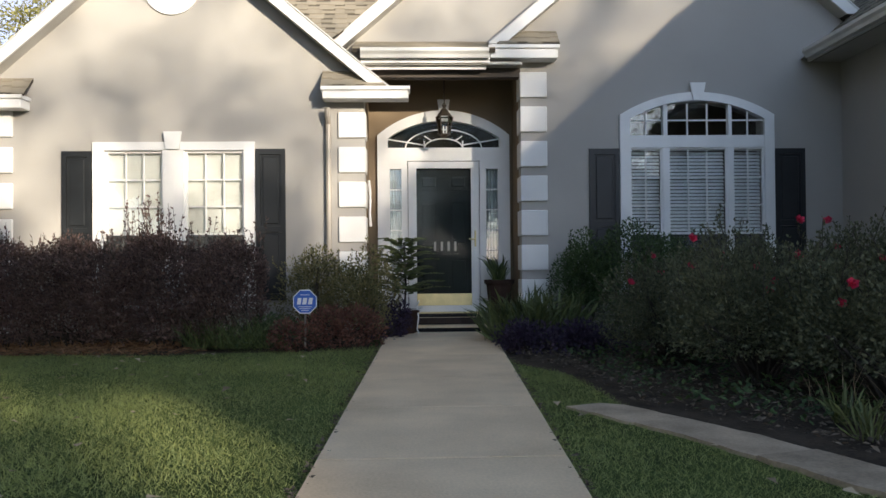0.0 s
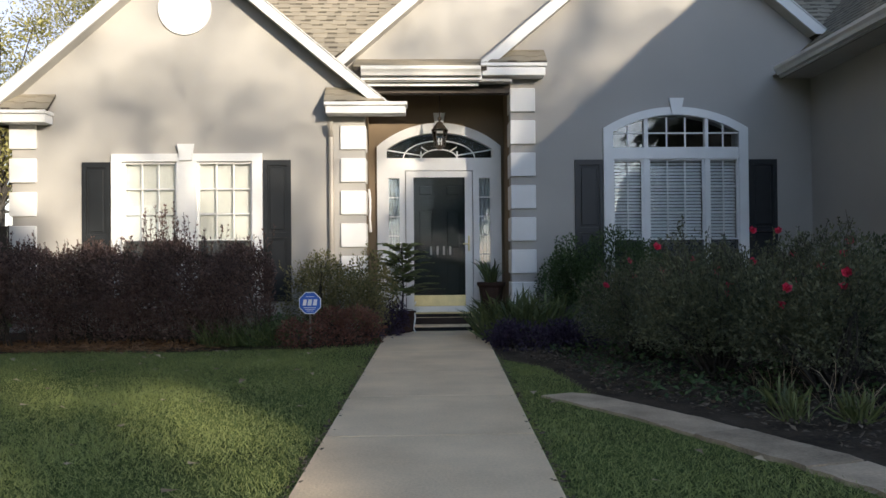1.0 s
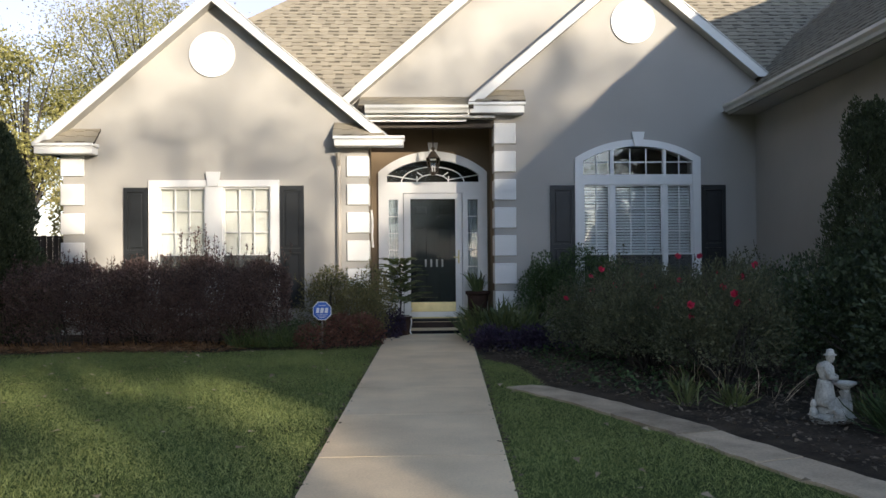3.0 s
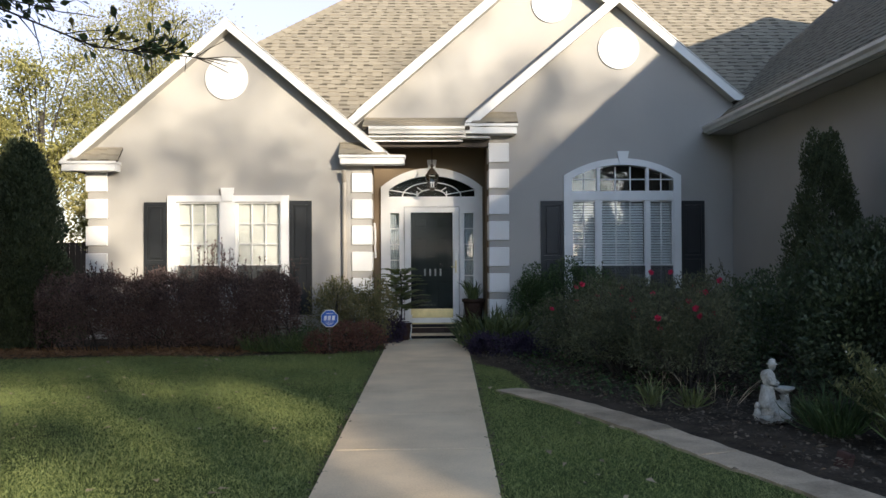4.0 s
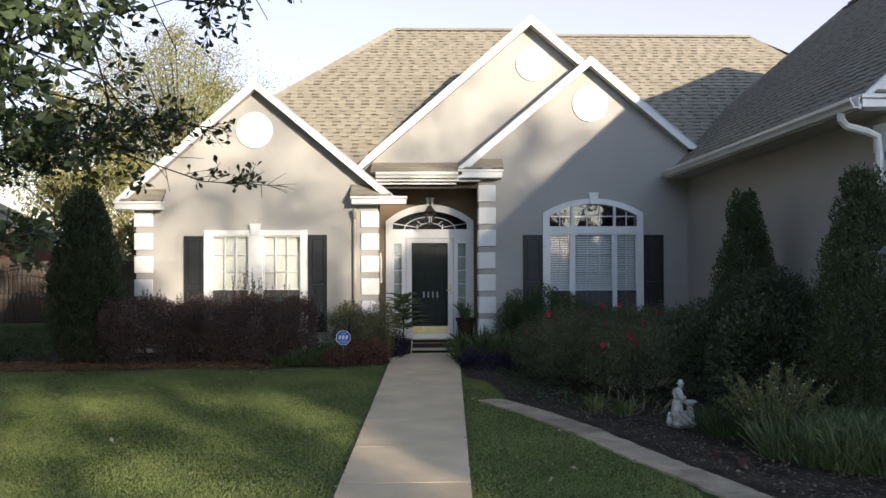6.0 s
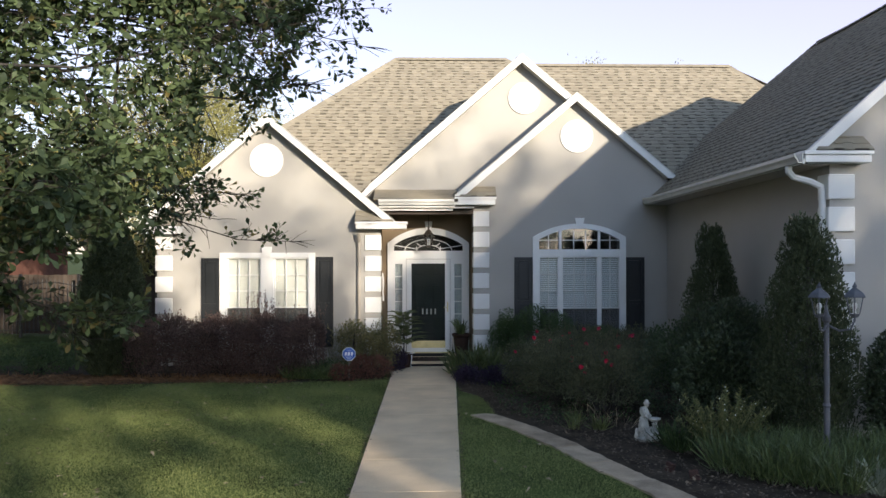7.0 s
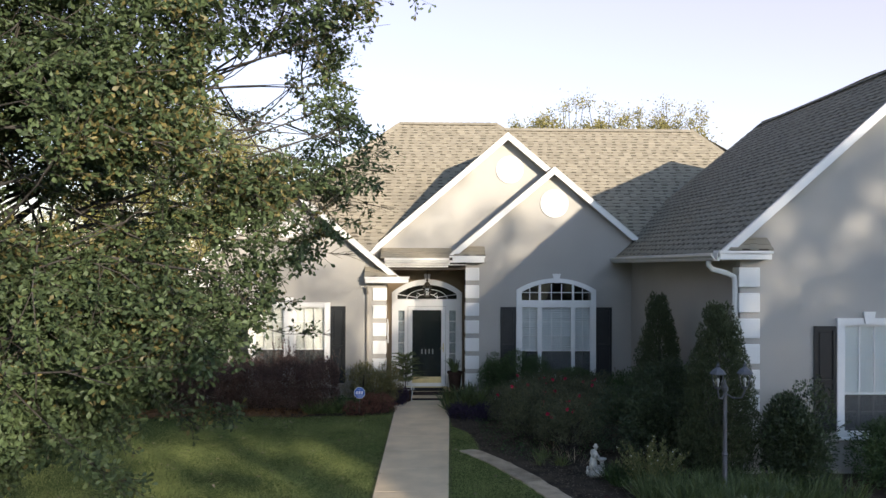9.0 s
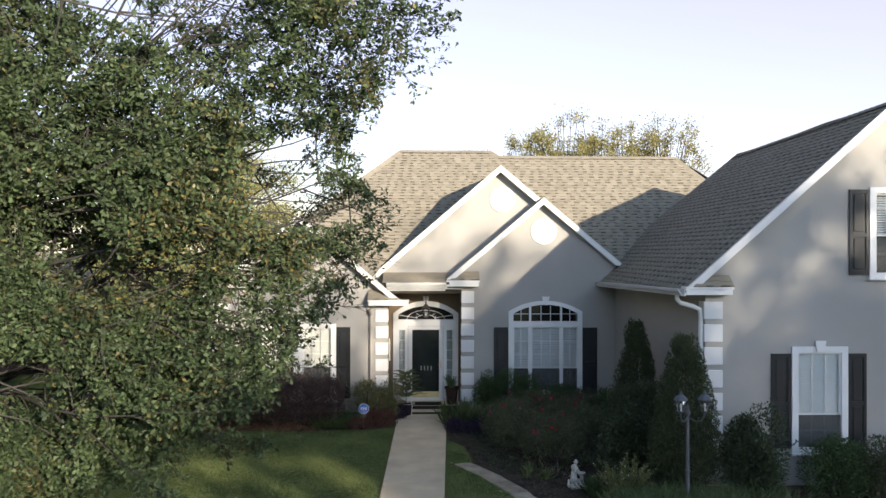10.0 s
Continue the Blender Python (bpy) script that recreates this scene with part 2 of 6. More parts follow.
def boxed(*args, bevel=0.0):
    return box(bmesh.new(), *args, bevel=bevel)


def slab(outer, holes, y0, y1, bm=None, m=None):
    """A plate in the x-z plane with holes through it, from y0 to y1; m turns it elsewhere."""
    bm = bm or bmesh.new()
    loops = [outer, *holes]
    flat = [Vector((u, v, 0)) for p in loops for u, v in p]
    tris = geometry.tessellate_polygon([[Vector((u, v, 0)) for u, v in p] for p in loops])
    m = m or Matrix.Identity(4)
    front = [bm.verts.new(m @ Vector((p.x, y0, p.y))) for p in flat]
    back = [bm.verts.new(m @ Vector((p.x, y1, p.y))) for p in flat]
    for a, b, c in tris:
        bm.faces.new((front[a], front[b], front[c]))
        bm.faces.new((back[a], back[c], back[b]))
    k = 0
    for p in loops:
        for i in range(len(p)):
            a, b = k + i, k + (i + 1) % len(p)
            bm.faces.new((front[a], front[b], back[b], back[a]))
        k += len(p)
    return bm


def rect(x0, x1, z0, z1):
    return [(x0, z0), (x1, z0), (x1, z1), (x0, z1)]


def arch(x0, x1, z0, spring, top, n=20):
    """An opening with a segmental head: straight sides to spring, then a bow up to top."""
    w, h = (x1 - x0) / 2, top - spring
    r = (w * w + h * h) / (2 * h)
    cx, cz, a = (x0 + x1) / 2, top - r, math.asin(min(1, w / r))
    return [(x0, z0), (x1, z0)] + [(cx + r * math.sin(a - 2 * a * i / n), cz + r * math.cos(a - 2 * a * i / n)) for i in range(n + 1)]


def tube(bm, points, r0, r1=None, sides=7):
    """A tapered tube along points."""
    r1 = r0 if r1 is None else r1
    rings = []
    pts = [Vector(p) for p in points]
    for i, p in enumerate(pts):
        d = (pts[min(i + 1, len(pts) - 1)] - pts[max(i - 1, 0)]).normalized()
        a = d.orthogonal().normalized() if not rings else (prev - d * prev.dot(d)).normalized()
        prev = a
        b = d.cross(a)
        r = r0 + (r1 - r0) * i / max(1, len(pts) - 1)
        rings.append([bm.verts.new(p + r * (a * math.cos(q) + b * math.sin(q))) for q in (2 * math.pi * k / sides for k in range(sides))])
    for p, q in zip(rings, rings[1:]):
        for k in range(sides):
            bm.faces.new((p[k], p[(k + 1) % sides], q[(k + 1) % sides], q[k]))
    bm.faces.new(rings[0][::-1])
    bm.faces.new(rings[-1])
    return bm


def turned(profile, sides=16, bm=None, m=None):
    """A turned body from (radius, height) steps."""
    bm = bm or bmesh.new()
    m = m or Matrix.Identity(4)
    rings = [[bm.verts.new(m @ Vector((r * math.cos(2 * math.pi * k / sides), r * math.sin(2 * math.pi * k / sides), z))) for k in range(sides)] for r, z in profile]
    for p, q in zip(rings, rings[1:]):
        for k in range(sides):
            bm.faces.new((p[k], p[(k + 1) % sides], q[(k + 1) % sides], q[k]))
    bm.faces.new(rings[0][::-1])
    bm.faces.new(rings[-1])
    return bm


OVAL = ([(0, 0, 0), (-0.27, 0.5, 0.07), (0, 1, -0.03), (0.27, 0.5, 0.07)], [(0, 2, 1), (0, 3, 2)])
WATER = ([(0, 0, 0), (-0.04, 0.42, 0.02), (-0.21, 0.8, 0.07), (-0.11, 0.97, 0.02), (0.01, 1.06, 0.0), (0.12, 0.95, 0.02), (0.2, 0.78, 0.07), (0.04, 0.42, 0.02)], [(0, 7, 1), (1, 7, 6, 2), (2, 6, 5, 3), (3, 5, 4)])
LOBED = ([(0, 0, 0), (-0.1, 0.4, 0.03), (-0.34, 0.82, 0.1), (0, 1.05, 0.0), (0.34, 0.82, 0.1), (0.1, 0.4, 0.03)], [(0, 5, 1), (1, 3, 2), (1, 5, 3), (5, 4, 3)])
NEEDLE = ([(-0.06, 0, 0), (0.06, 0, 0), (0, 1, 0.0)], [(0, 1, 2)])
SPRAY = ([(0, 0, 0), (-0.22, 0.35, 0.05), (-0.12, 0.8, 0.0), (0, 1, 0.06), (0.18, 0.7, 0.0), (0.2, 0.3, 0.05)], [(0, 2, 1), (0, 3, 2), (0, 4, 3), (0, 5, 4)])
LONG = ([(-0.03, 0, 0), (0.03, 0, 0), (-0.035, 0.4, 0.22), (0.035, 0.4, 0.22), (-0.028, 0.75, 0.28), (0.028, 0.75, 0.28), (0, 1, 0.16)], [(0, 1, 3, 2), (2, 3, 5, 4), (4, 5, 6)])
rng = np.random.default_rng(7)


def scatter(name, places, ways, sizes, shape, mat, parent=None, up=0.0, label="", kind="stuff"):
    """Many small leaves in one mesh: each stands at a place, points along its way, and has a size."""
    P, D, S = np.asarray(places, float), np.asarray(ways, float), np.asarray(sizes, float)
    n = len(P)
    D = D / (np.linalg.norm(D, axis=1, keepdims=True) + 1e-9)
    N = rng.normal(size=(n, 3)) * (1 - up) + np.array([0, 0, 1.0]) * up * 2
    X = np.cross(D, N)
    X /= np.linalg.norm(X, axis=1, keepdims=True) + 1e-9
    Z = np.cross(X, D)
    V, faces = np.array(shape[0], float), shape[1]
    k = len(V)
    out = (P[:, None] + S[:, None, None] * (V[None, :, 0, None] * X[:, None] + V[None, :, 1, None] * D[:, None] + V[None, :, 2, None] * Z[:, None])).reshape(-1, 3)
    loops = np.concatenate([np.array(f) for f in faces])
    size = np.array([len(f) for f in faces])
    me = bpy.data.meshes.new(name)
    me.vertices.add(n * k)
    me.vertices.foreach_set("co", out.ravel())
    me.loops.add(n * len(loops))
    me.loops.foreach_set("vertex_index", (np.arange(n)[:, None] * k + loops[None]).ravel().astype(np.int32))
    me.polygons.add(n * len(faces))
    total = np.tile(size, n)
    me.polygons.foreach_set("loop_start", np.r_[0, np.cumsum(total)[:-1]].astype(np.int32))
    me.update(calc_edges=True)
    me.validate()
    me.materials.append(mat)
    ob = new(name, me)
    if parent:
        ob.parent = parent
    if label:
        ob["label"] = label
    if kind:
        ob["kind"] = kind
    return ob


def ball(n, hollow=0.6):
    """Points in a unit ball, more of them near its skin, and the way out at each."""
    d = rng.normal(size=(n, 3))
    d /= np.linalg.norm(d, axis=1, keepdims=True)
    return d * (hollow + (1 - hollow) * rng.random((n, 1)) ** 0.6), d

# ---- ground ----
bm = bmesh.new()
GN = 48
ring = [0, 4, 8, 14, 24, 50, 120, 400, 1200, 3000]
for i in range(GN):
    a, b = 2 * math.pi * i / GN, 2 * math.pi * (i + 1) / GN
    for r0, r1 in zip(ring, ring[1:]):
        q = [(r0 * math.cos(a), 6 + r0 * math.sin(a)), (r1 * math.cos(a), 6 + r1 * math.sin(a)), (r1 * math.cos(b), 6 + r1 * math.sin(b)), (r0 * math.cos(b), 6 + r0 * math.sin(b))]
        bm.faces.new([bm.verts.new((x, y, -0.02)) for x, y in (q if r0 else q[1:3] + [(0, 6)])])
bmesh.ops.remove_doubles(bm, verts=bm.verts, dist=0.001)
tagged(part("ground", bm, TURF), "green lawn turf under the grass, running to the horizon", "ground", kind="structure")


def curb_x(y):
    """The curved line of the bed's edging: its lawn side."""
    pts = ((5.06, 1.12), (5.0, 1.15), (4.5, 1.41), (4.0, 1.65), (3.1, 1.99), (1.9, 2.35), (1.1, 2.62), (0.0, 2.98), (-1.5, 3.45))
    for (y0, x0), (y1, x1) in zip(pts, pts[1:]):
        if y <= y0 and y >= y1:
            return x0 + (x1 - x0) * (y0 - y) / (y0 - y1)
    return pts[0][1] if y > pts[0][0] else pts[-1][1]


def bed_r(y):
    """The lawn's edge on the other side, between the edging's end and the walk."""
    pts = ((-9, 0), (5.05, 0), (5.06, 1.5), (6.0, 1.46), (6.6, 1.36), (7.2, 1.08), (11, 1.08))
    if y < 5.06:
        return curb_x(y)
    for (y0, x0), (y1, x1) in zip(pts, pts[1:]):
        if y0 <= y <= y1:
            return x0 + (x1 - x0) * (y - y0) / (y1 - y0)
    return 1.08


BED_FRONT = 8.12


def bed_line(x):
    """The lawn's edge along the bed before the left windows."""
    return BED_FRONT + 0.12 * math.sin(1.3 * x) + 0.09 * noise.noise((x * 2.7, 0, 3)) + 0.3 * min(1.0, max(0.0, (x + 2.2) / 0.5))


# soil of the two beds
bm = bmesh.new()
xs = [-14 + 0.5 * i for i in range(28)] + [-0.30]
for a, b in zip(xs, xs[1:]):
    bm.faces.new([bm.verts.new(p) for p in ((a, bed_line(a), -0.017), (b, bed_line(b), -0.017), (b, 10.2, 0.05), (a, 10.2, 0.05))])
bmesh.ops.remove_doubles(bm, verts=bm.verts, dist=0.001)
tagged(part("garden_bed", bm, SOIL), "dark mulched soil bed under the hedge along the house", "garden bed", kind="structure")
bm = bmesh.new()
ys = [-1.5 + 0.35 * i for i in range(19)] + [5.07, 5.6, 6.0, 6.3, 6.6, 6.9, 7.2, 8.0, 9.0, 10.2]
for a, b in zip(ys, ys[1:]):
    xa, xb = [bed_r(y) + (0.2 if y < 5.06 else 0.0) for y in (a, b)]
    bm.faces.new([bm.verts.new(p) for p in ((xa, a, -0.016), (15, a, 0.01), (15, b, 0.01), (xb, b, -0.016))])
bmesh.ops.remove_doubles(bm, verts=bm.verts, dist=0.001)
tagged(part("garden_bed", bm, SOIL), "dark soil bed with leaf litter beside the curving edging", "garden bed", kind="structure")

# lawn blades
N = 850000
gx, gy = rng.uniform(-10.5, 2.6, N), rng.uniform(0.3, 8.75, N)
line = np.array([bed_line(x) for x in gx])
side = np.array([bed_r(y) + (0.045 if y < 5.06 else 0.0) for y in gy]) + 0.06 * rng.random(N) - 0.03 * (gy < 5.06)
near_walk = 0.03 * rng.random(N)
left = (gx < -0.275 + 0.020 * (gy - 3) - near_walk + 0.015) & (gy < line + 0.42 * rng.random(N) ** 2)
right = (gx > 0.86 + 0.040 * (gy - 3) + near_walk - 0.015) & (gx < side - 0.01) & (gy < 7.6)
keep = left | right
gx, gy = gx[keep], gy[keep]
n = len(gx)
ways = np.c_[rng.normal(0, 0.75, (n, 2)), np.full(n, 0.8)]
patch = 0.75 + 0.5 * np.array([noise.noise((x * 0.9, y * 0.9, 0)) for x, y in zip(gx, gy)])
grass = scatter("lawn_grass", np.c_[gx, gy, np.full(n, -0.021)], ways, rng.uniform(0.02, 0.05, n) * np.clip(patch, 0.55, 1.3), ([(-0.065, 0, 0), (0.065, 0, 0), (0, 1, 0.15)], [(0, 1, 2)]), BLADE)
tagged(grass, "short coarse green lawn grass in front of the house", "grass")

# fallen leaves on the lawn and in the beds
n = 260
P = np.c_[rng.uniform(-9, 2.4, n), rng.uniform(0.8, 7.9, n), np.full(n, 0.015)]
P = P[((P[:, 0] < -0.3) | ((P[:, 0] > 1.05) & (P[:, 0] < [curb_x(y) - 0.05 for y in P[:, 1]])))]
D = np.c_[rng.normal(size=(len(P), 2)), rng.uniform(-0.1, 0.25, len(P))]
tagged(scatter("fallen_leaves", P, D, rng.uniform(0.04, 0.09, len(P)), LOBED, FALLEN, up=0.85), "dry tan fallen leaves scattered on the lawn", "leaves")
n = 14000
P = np.c_[rng.uniform(-10, -0.35, n), rng.uniform(7.9, 9.0, n), rng.uniform(0.0, 0.05, n)]
P = P[(P[:, 1] > [bed_line(x) - 0.26 * random.random() ** 2 for x in P[:, 0]]) & (P[:, 0] < -1.7 - 1.2 * rng.random(n))]
D = np.c_[rng.normal(size=(len(P), 2)), rng.uniform(-0.1, 0.3, len(P))]
tagged(scatter("pine_straw", P, D, rng.uniform(0.06, 0.16, len(P)), NEEDLE, LITTER, up=0.5), "rust-brown pine straw mulch along the bed's edge", "mulch")
n = 14000
P = np.c_[rng.uniform(1.1, 5.5, n), rng.uniform(0.3, 8.2, n), rng.uniform(0.02, 0.05, n)]
P = P[P[:, 0] > [curb_x(y) + 0.42 if y < 5.06 else bed_r(y) + 0.05 for y in P[:, 1]]]
D = np.c_[rng.normal(size=(len(P), 2)), rng.uniform(-0.1, 0.4, len(P))]
tagged(scatter("leaf_litter", P, D, rng.uniform(0.02, 0.055, len(P)), OVAL, GREYLITTER, up=0.6), "grey-brown leaf litter on the bed's soil", "leaves")

# concrete walk, slab by slab
walkway = thing("pavement", "pale concrete front walk of square slabs leading to the door", "walkway", kind="structure")
FLAT = Matrix(((1, 0, 0, 0), (0, 0, 1, 0), (0, -1, 0, 0), (0, 0, 0, 1)))  # lays a plate on the ground


def walk_l(y):
    return -0.275 + 0.020 * (y - 3)


def walk_r(y):
    return 0.86 + 0.040 * (y - 3)


cuts = [3.72 - 1.28 * k for k in range(13, 0, -1)] + [3.72, 5.0, 6.2, 7.72, 9.05]
for a, b in zip(cuts, cuts[1:]):
    bm = slab([(walk_l(a), a + 0.008), (walk_r(a), a + 0.008), (walk_r(b), b - 0.008), (walk_l(b), b - 0.008)], [], -0.012, 0.1, m=FLAT)
    bmesh.ops.bevel(bm, geom=[e for e in bm.edges if all(v.co.z > 0 for v in e.verts) and e.calc_face_angle(0) > 1], offset=0.006, segments=1, affect="EDGES")
    part("slab", bm, CONCRETE, walkway)
bm = slab([(walk_l(9.06), 9.06), (walk_r(9.06), 9.06), (1.12, 9.6), (1.0, 10.18), (0.1, 10.18), (0.1, 9.75), (-0.2, 9.4)], [], -0.012, 0.1, m=FLAT)
part("slab", bm, CONCRETE, walkway)

n = 1500
ey = rng.uniform(-4, 9.0, n)
ex = np.where(rng.random(n) < 0.5, walk_l(ey) - 0.015, walk_r(ey) + 0.015) + rng.normal(0, 0.014, n)
tagged(scatter("edge_litter", np.c_[ex, ey, np.full(n, 0.008)], np.c_[rng.normal(size=(n, 2)), rng.uniform(-0.1, 0.3, n)], rng.uniform(0.015, 0.04, n), OVAL, GREYLITTER, up=0.6), "brown crumbs of leaves and soil along the walk's edges", "leaves")

# curved edging stones
edging = thing("edging", "weathered flat concrete edging slabs curving round the garden bed", "edging", kind="structure")
chip = random.Random(4)
ys = [5.04, 4.5, 3.7, 2.95, 2.2, 1.45, 0.7, -0.1, -0.9]
for a, b in zip(ys, ys[1:]):
    inner = lambda y: (curb_x(y) + 0.33 - (0.1 if y > 5.0 else 0.0), y + 0.10)
    steps = [a - 0.006 + (b - a + 0.012) * k / 7 for k in range(8)]
    worn = lambda k: 0.5 * chip.uniform(-0.012, 0.012) if k in (0, 7) else chip.uniform(-0.016, 0.016)
    quad = [(curb_x(y) + worn(k), y + chip.uniform(-0.008, 0.008)) for k, y in enumerate(steps)]
    quad += [(inner(y)[0] + worn(k), inner(y)[1] + chip.uniform(-0.008, 0.008)) for k, y in reversed(list(enumerate(steps)))]
    z = -0.003 + 0.01 * rng.random()
    bm = slab(quad, [], -z, 0.1, m=FLAT)
    bmesh.ops.bevel(bm, geom=[e for e in bm.edges if all(v.co.z > 0 for v in e.verts) and len(e.link_faces) == 2 and e.calc_face_angle(0) > 1], offset=0.008, segments=1, affect="EDGES")
    part("edging_slab", bm, CURB, edging)

# ---- house ----
house = thing("house", "tan stucco one-storey house with white quoins and steep shingled gables", "house")
FRONT, BACKW = 10.15, 10.37  # face and thickness of the front walls


def wall(name, outer, holes, y0=FRONT, y1=BACKW, mat=STUCCO):
    return part(name, slab(outer, holes, y0, y1), mat, house)


# left gable wall, right gable wall, porch recess, upper middle gable
LA, RA, MA = (-2.76, 5.245), (3.70, 5.715), (2.59, 6.60)
wall("wall", [(-5.07, 0), (-0.42, 0), (-0.42, 3.15), (-0.55, 3.3), (-2.76, 5.13), (-4.95, 3.24), (-5.07, 3.1)], [rect(-3.66, -1.9, 0.42, 2.3)])
wall("wall", [(1.54, 0), (5.72, 0), (5.72, 3.92), (3.70, 5.6), (1.54, 3.8)], [arch(2.92, 4.64, 0.55, 2.66, 2.9)])
wall("wall", [(-0.75, 3.4), (5.6, 3.4), (5.6, 3.95), (2.59, 6.47), (-0.75, 3.6)], [], 10.5, 10.65)
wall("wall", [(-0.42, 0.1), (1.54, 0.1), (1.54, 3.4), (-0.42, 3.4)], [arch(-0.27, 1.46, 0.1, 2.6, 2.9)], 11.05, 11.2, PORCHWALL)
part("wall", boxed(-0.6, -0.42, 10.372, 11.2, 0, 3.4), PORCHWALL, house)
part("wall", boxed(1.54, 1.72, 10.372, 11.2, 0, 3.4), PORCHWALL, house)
part("porch_ceiling", boxed(-0.42, 1.54, 9.95, 11.2, 3.4, 3.46), CEILSHADE, house, "porch ceiling, toned dark to stand for the recess's shade")
part("porch_beam", boxed(-0.42, 1.54, 10.15, 10.3, 3.2, 3.4), CEILSHADE, house)
# sides, back and the wing's walls
part("wall", boxed(-5.07, -4.87, 10.372, 19.0, 0, 3.1), STUCCO, house)
part("wall", boxed(-5.07, 12.6, 19.0, 19.2, 0, 3.4), STUCCO, house)
WY = 3.35
WE, WR, FALL = (5.2, 3.58), (9.12, 7.07), 0.017
part("wall", boxed(5.66, 5.86, WY + 0.204, 10.148, 0, 3.7), STUCCO, house)
part("wall", boxed(12.38, 12.58, WY + 0.204, 19.0, 0, 3.6), STUCCO, house)
wall("wall", [(5.66, 0), (12.58, 0), (12.58, 3.85), (9.12, 6.93), (5.66, 3.85)], [rect(7.37, 8.2, 0.7, 2.46), rect(8.82, 9.6, 3.95, 5.4)], WY, WY + 0.2)
# added near-black floor and sheets: their colour stands in for unlit rooms
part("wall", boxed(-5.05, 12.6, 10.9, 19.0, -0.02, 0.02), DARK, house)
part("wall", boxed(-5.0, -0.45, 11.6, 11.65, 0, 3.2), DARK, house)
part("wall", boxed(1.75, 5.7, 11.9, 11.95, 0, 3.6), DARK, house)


def roof_plane(corners, thick=0.1, mat=DECK):
    bm = bmesh.new()
    n = geometry.normal([Vector(c) for c in corners])
    n = n if n.z > 0 else -n
    top = [bm.verts.new(Vector(c)) for c in corners]
    low = [bm.verts.new(Vector(c) - n * thick) for c in corners]
    bm.faces.new(top)
    bm.faces.new(low[::-1])
    for i in range(len(top)):
        j = (i + 1) % len(top)
        bm.faces.new((top[i], top[j], low[j], low[i]))
    return part("roof", bm, mat, house)


def shingles(corners, parent, course=0.142, joined=True, name="shingles"):
    """Rows of overlapping asphalt shingles over a roof plane, trimmed to its outline row by row."""
    c = [Vector(p) for p in corners]
    n = geometry.normal(c)
    n = n if n.z > 0 else -n
    u = Vector((-n.y, n.x, 0)).normalized()
    v = n.cross(u)
    v = v if v.z > 0 else -v
    o = min(c, key=lambda p: p.z)
    flat = [((p - o).dot(u), (p - o).dot(v)) for p in c]
    lo, hi = min(p[1] for p in flat), max(p[1] for p in flat)
    verts, faces, dark = [], [], []
    k = 0
    row = lo
    while row < hi:
        mid = min(row + course * 0.5, hi - 0.01)
        cross = lambda at: sorted(x0 + (x1 - x0) * (at - y0) / (y1 - y0) for (x0, y0), (x1, y1) in zip(flat, flat[1:] + flat[:1]) if (y0 <= at) != (y1 <= at))
        hits, low, top = cross(mid), cross(row + 0.003), cross(min(row + course, hi - 0.003))
        if not len(low) == len(hits) == len(top):
            low = top = hits
        for s, e, s0, e0, s1, e1 in zip(hits[::2], hits[1::2], low[::2], low[1::2], top[::2], top[1::2]):
            x = s
            while x < e - 0.01:
                w = min(random.uniform(0.1, 0.2), e - x)
                if e - x - w < 0.06:
                    w = e - x
                k += 1
                h, drop = (random.choice((0.004, 0.006)), 0.01) if k % 2 else (0.001, random.choice((-0.015, -0.025)))
                a0, a1 = (s0, s1) if x == s else (x, x)
                b0, b1 = (e0, e1) if x + w > e - 0.001 else (x + w, x + w)
                q = [(a0, row - drop, h + 0.012), (b0, row - drop, h + 0.012), (b1, row + course + 0.02, 0.004), (a1, row + course + 0.02, 0.004), (a0, row - drop, 0.001), (b0, row - drop, 0.001)]
                base = len(verts)
                verts += [tuple(o + u * a + v * min(b, hi) + n * d) for a, b, d in q]
                faces += [(base, base + 1, base + 2, base + 3), (base + 4, base + 5, base + 1, base), (base + 4, base, base + 3), (base + 5, base + 2, base + 1)]
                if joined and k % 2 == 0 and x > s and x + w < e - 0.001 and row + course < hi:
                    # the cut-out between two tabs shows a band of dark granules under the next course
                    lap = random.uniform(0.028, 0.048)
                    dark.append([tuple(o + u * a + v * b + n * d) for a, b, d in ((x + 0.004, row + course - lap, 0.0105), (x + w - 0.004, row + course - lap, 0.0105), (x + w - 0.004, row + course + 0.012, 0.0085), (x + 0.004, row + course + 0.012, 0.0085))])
                x += w
        row += course
    if joined:
        me = bpy.data.meshes.new(name)
        me.from_pydata(verts, [], faces)
        me.materials.append(SHINGLE)
        ob = new(name, me)
        ob.parent = parent
        ob["kind"] = "stuff"
        if dark:
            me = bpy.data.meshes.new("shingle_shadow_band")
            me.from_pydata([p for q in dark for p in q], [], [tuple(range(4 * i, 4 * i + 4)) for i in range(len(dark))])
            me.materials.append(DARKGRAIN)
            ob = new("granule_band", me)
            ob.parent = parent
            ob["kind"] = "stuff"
    else:
        for i in range(len(verts) // 6):
            me = bpy.data.meshes.new("shingle")
            me.from_pydata(verts[6 * i:6 * i + 6], [], [tuple(a - 6 * i for a in f) for f in faces[4 * i:4 * i + 4]])
            me.materials.append(SHINGLE)
            share("shingle", me, parent, Matrix.Identity(4))


def roofed(corners, thick=0.1, joined=True):
    r = roof_plane(corners, thick)
    shingles(corners, r, joined=joined)
    return r


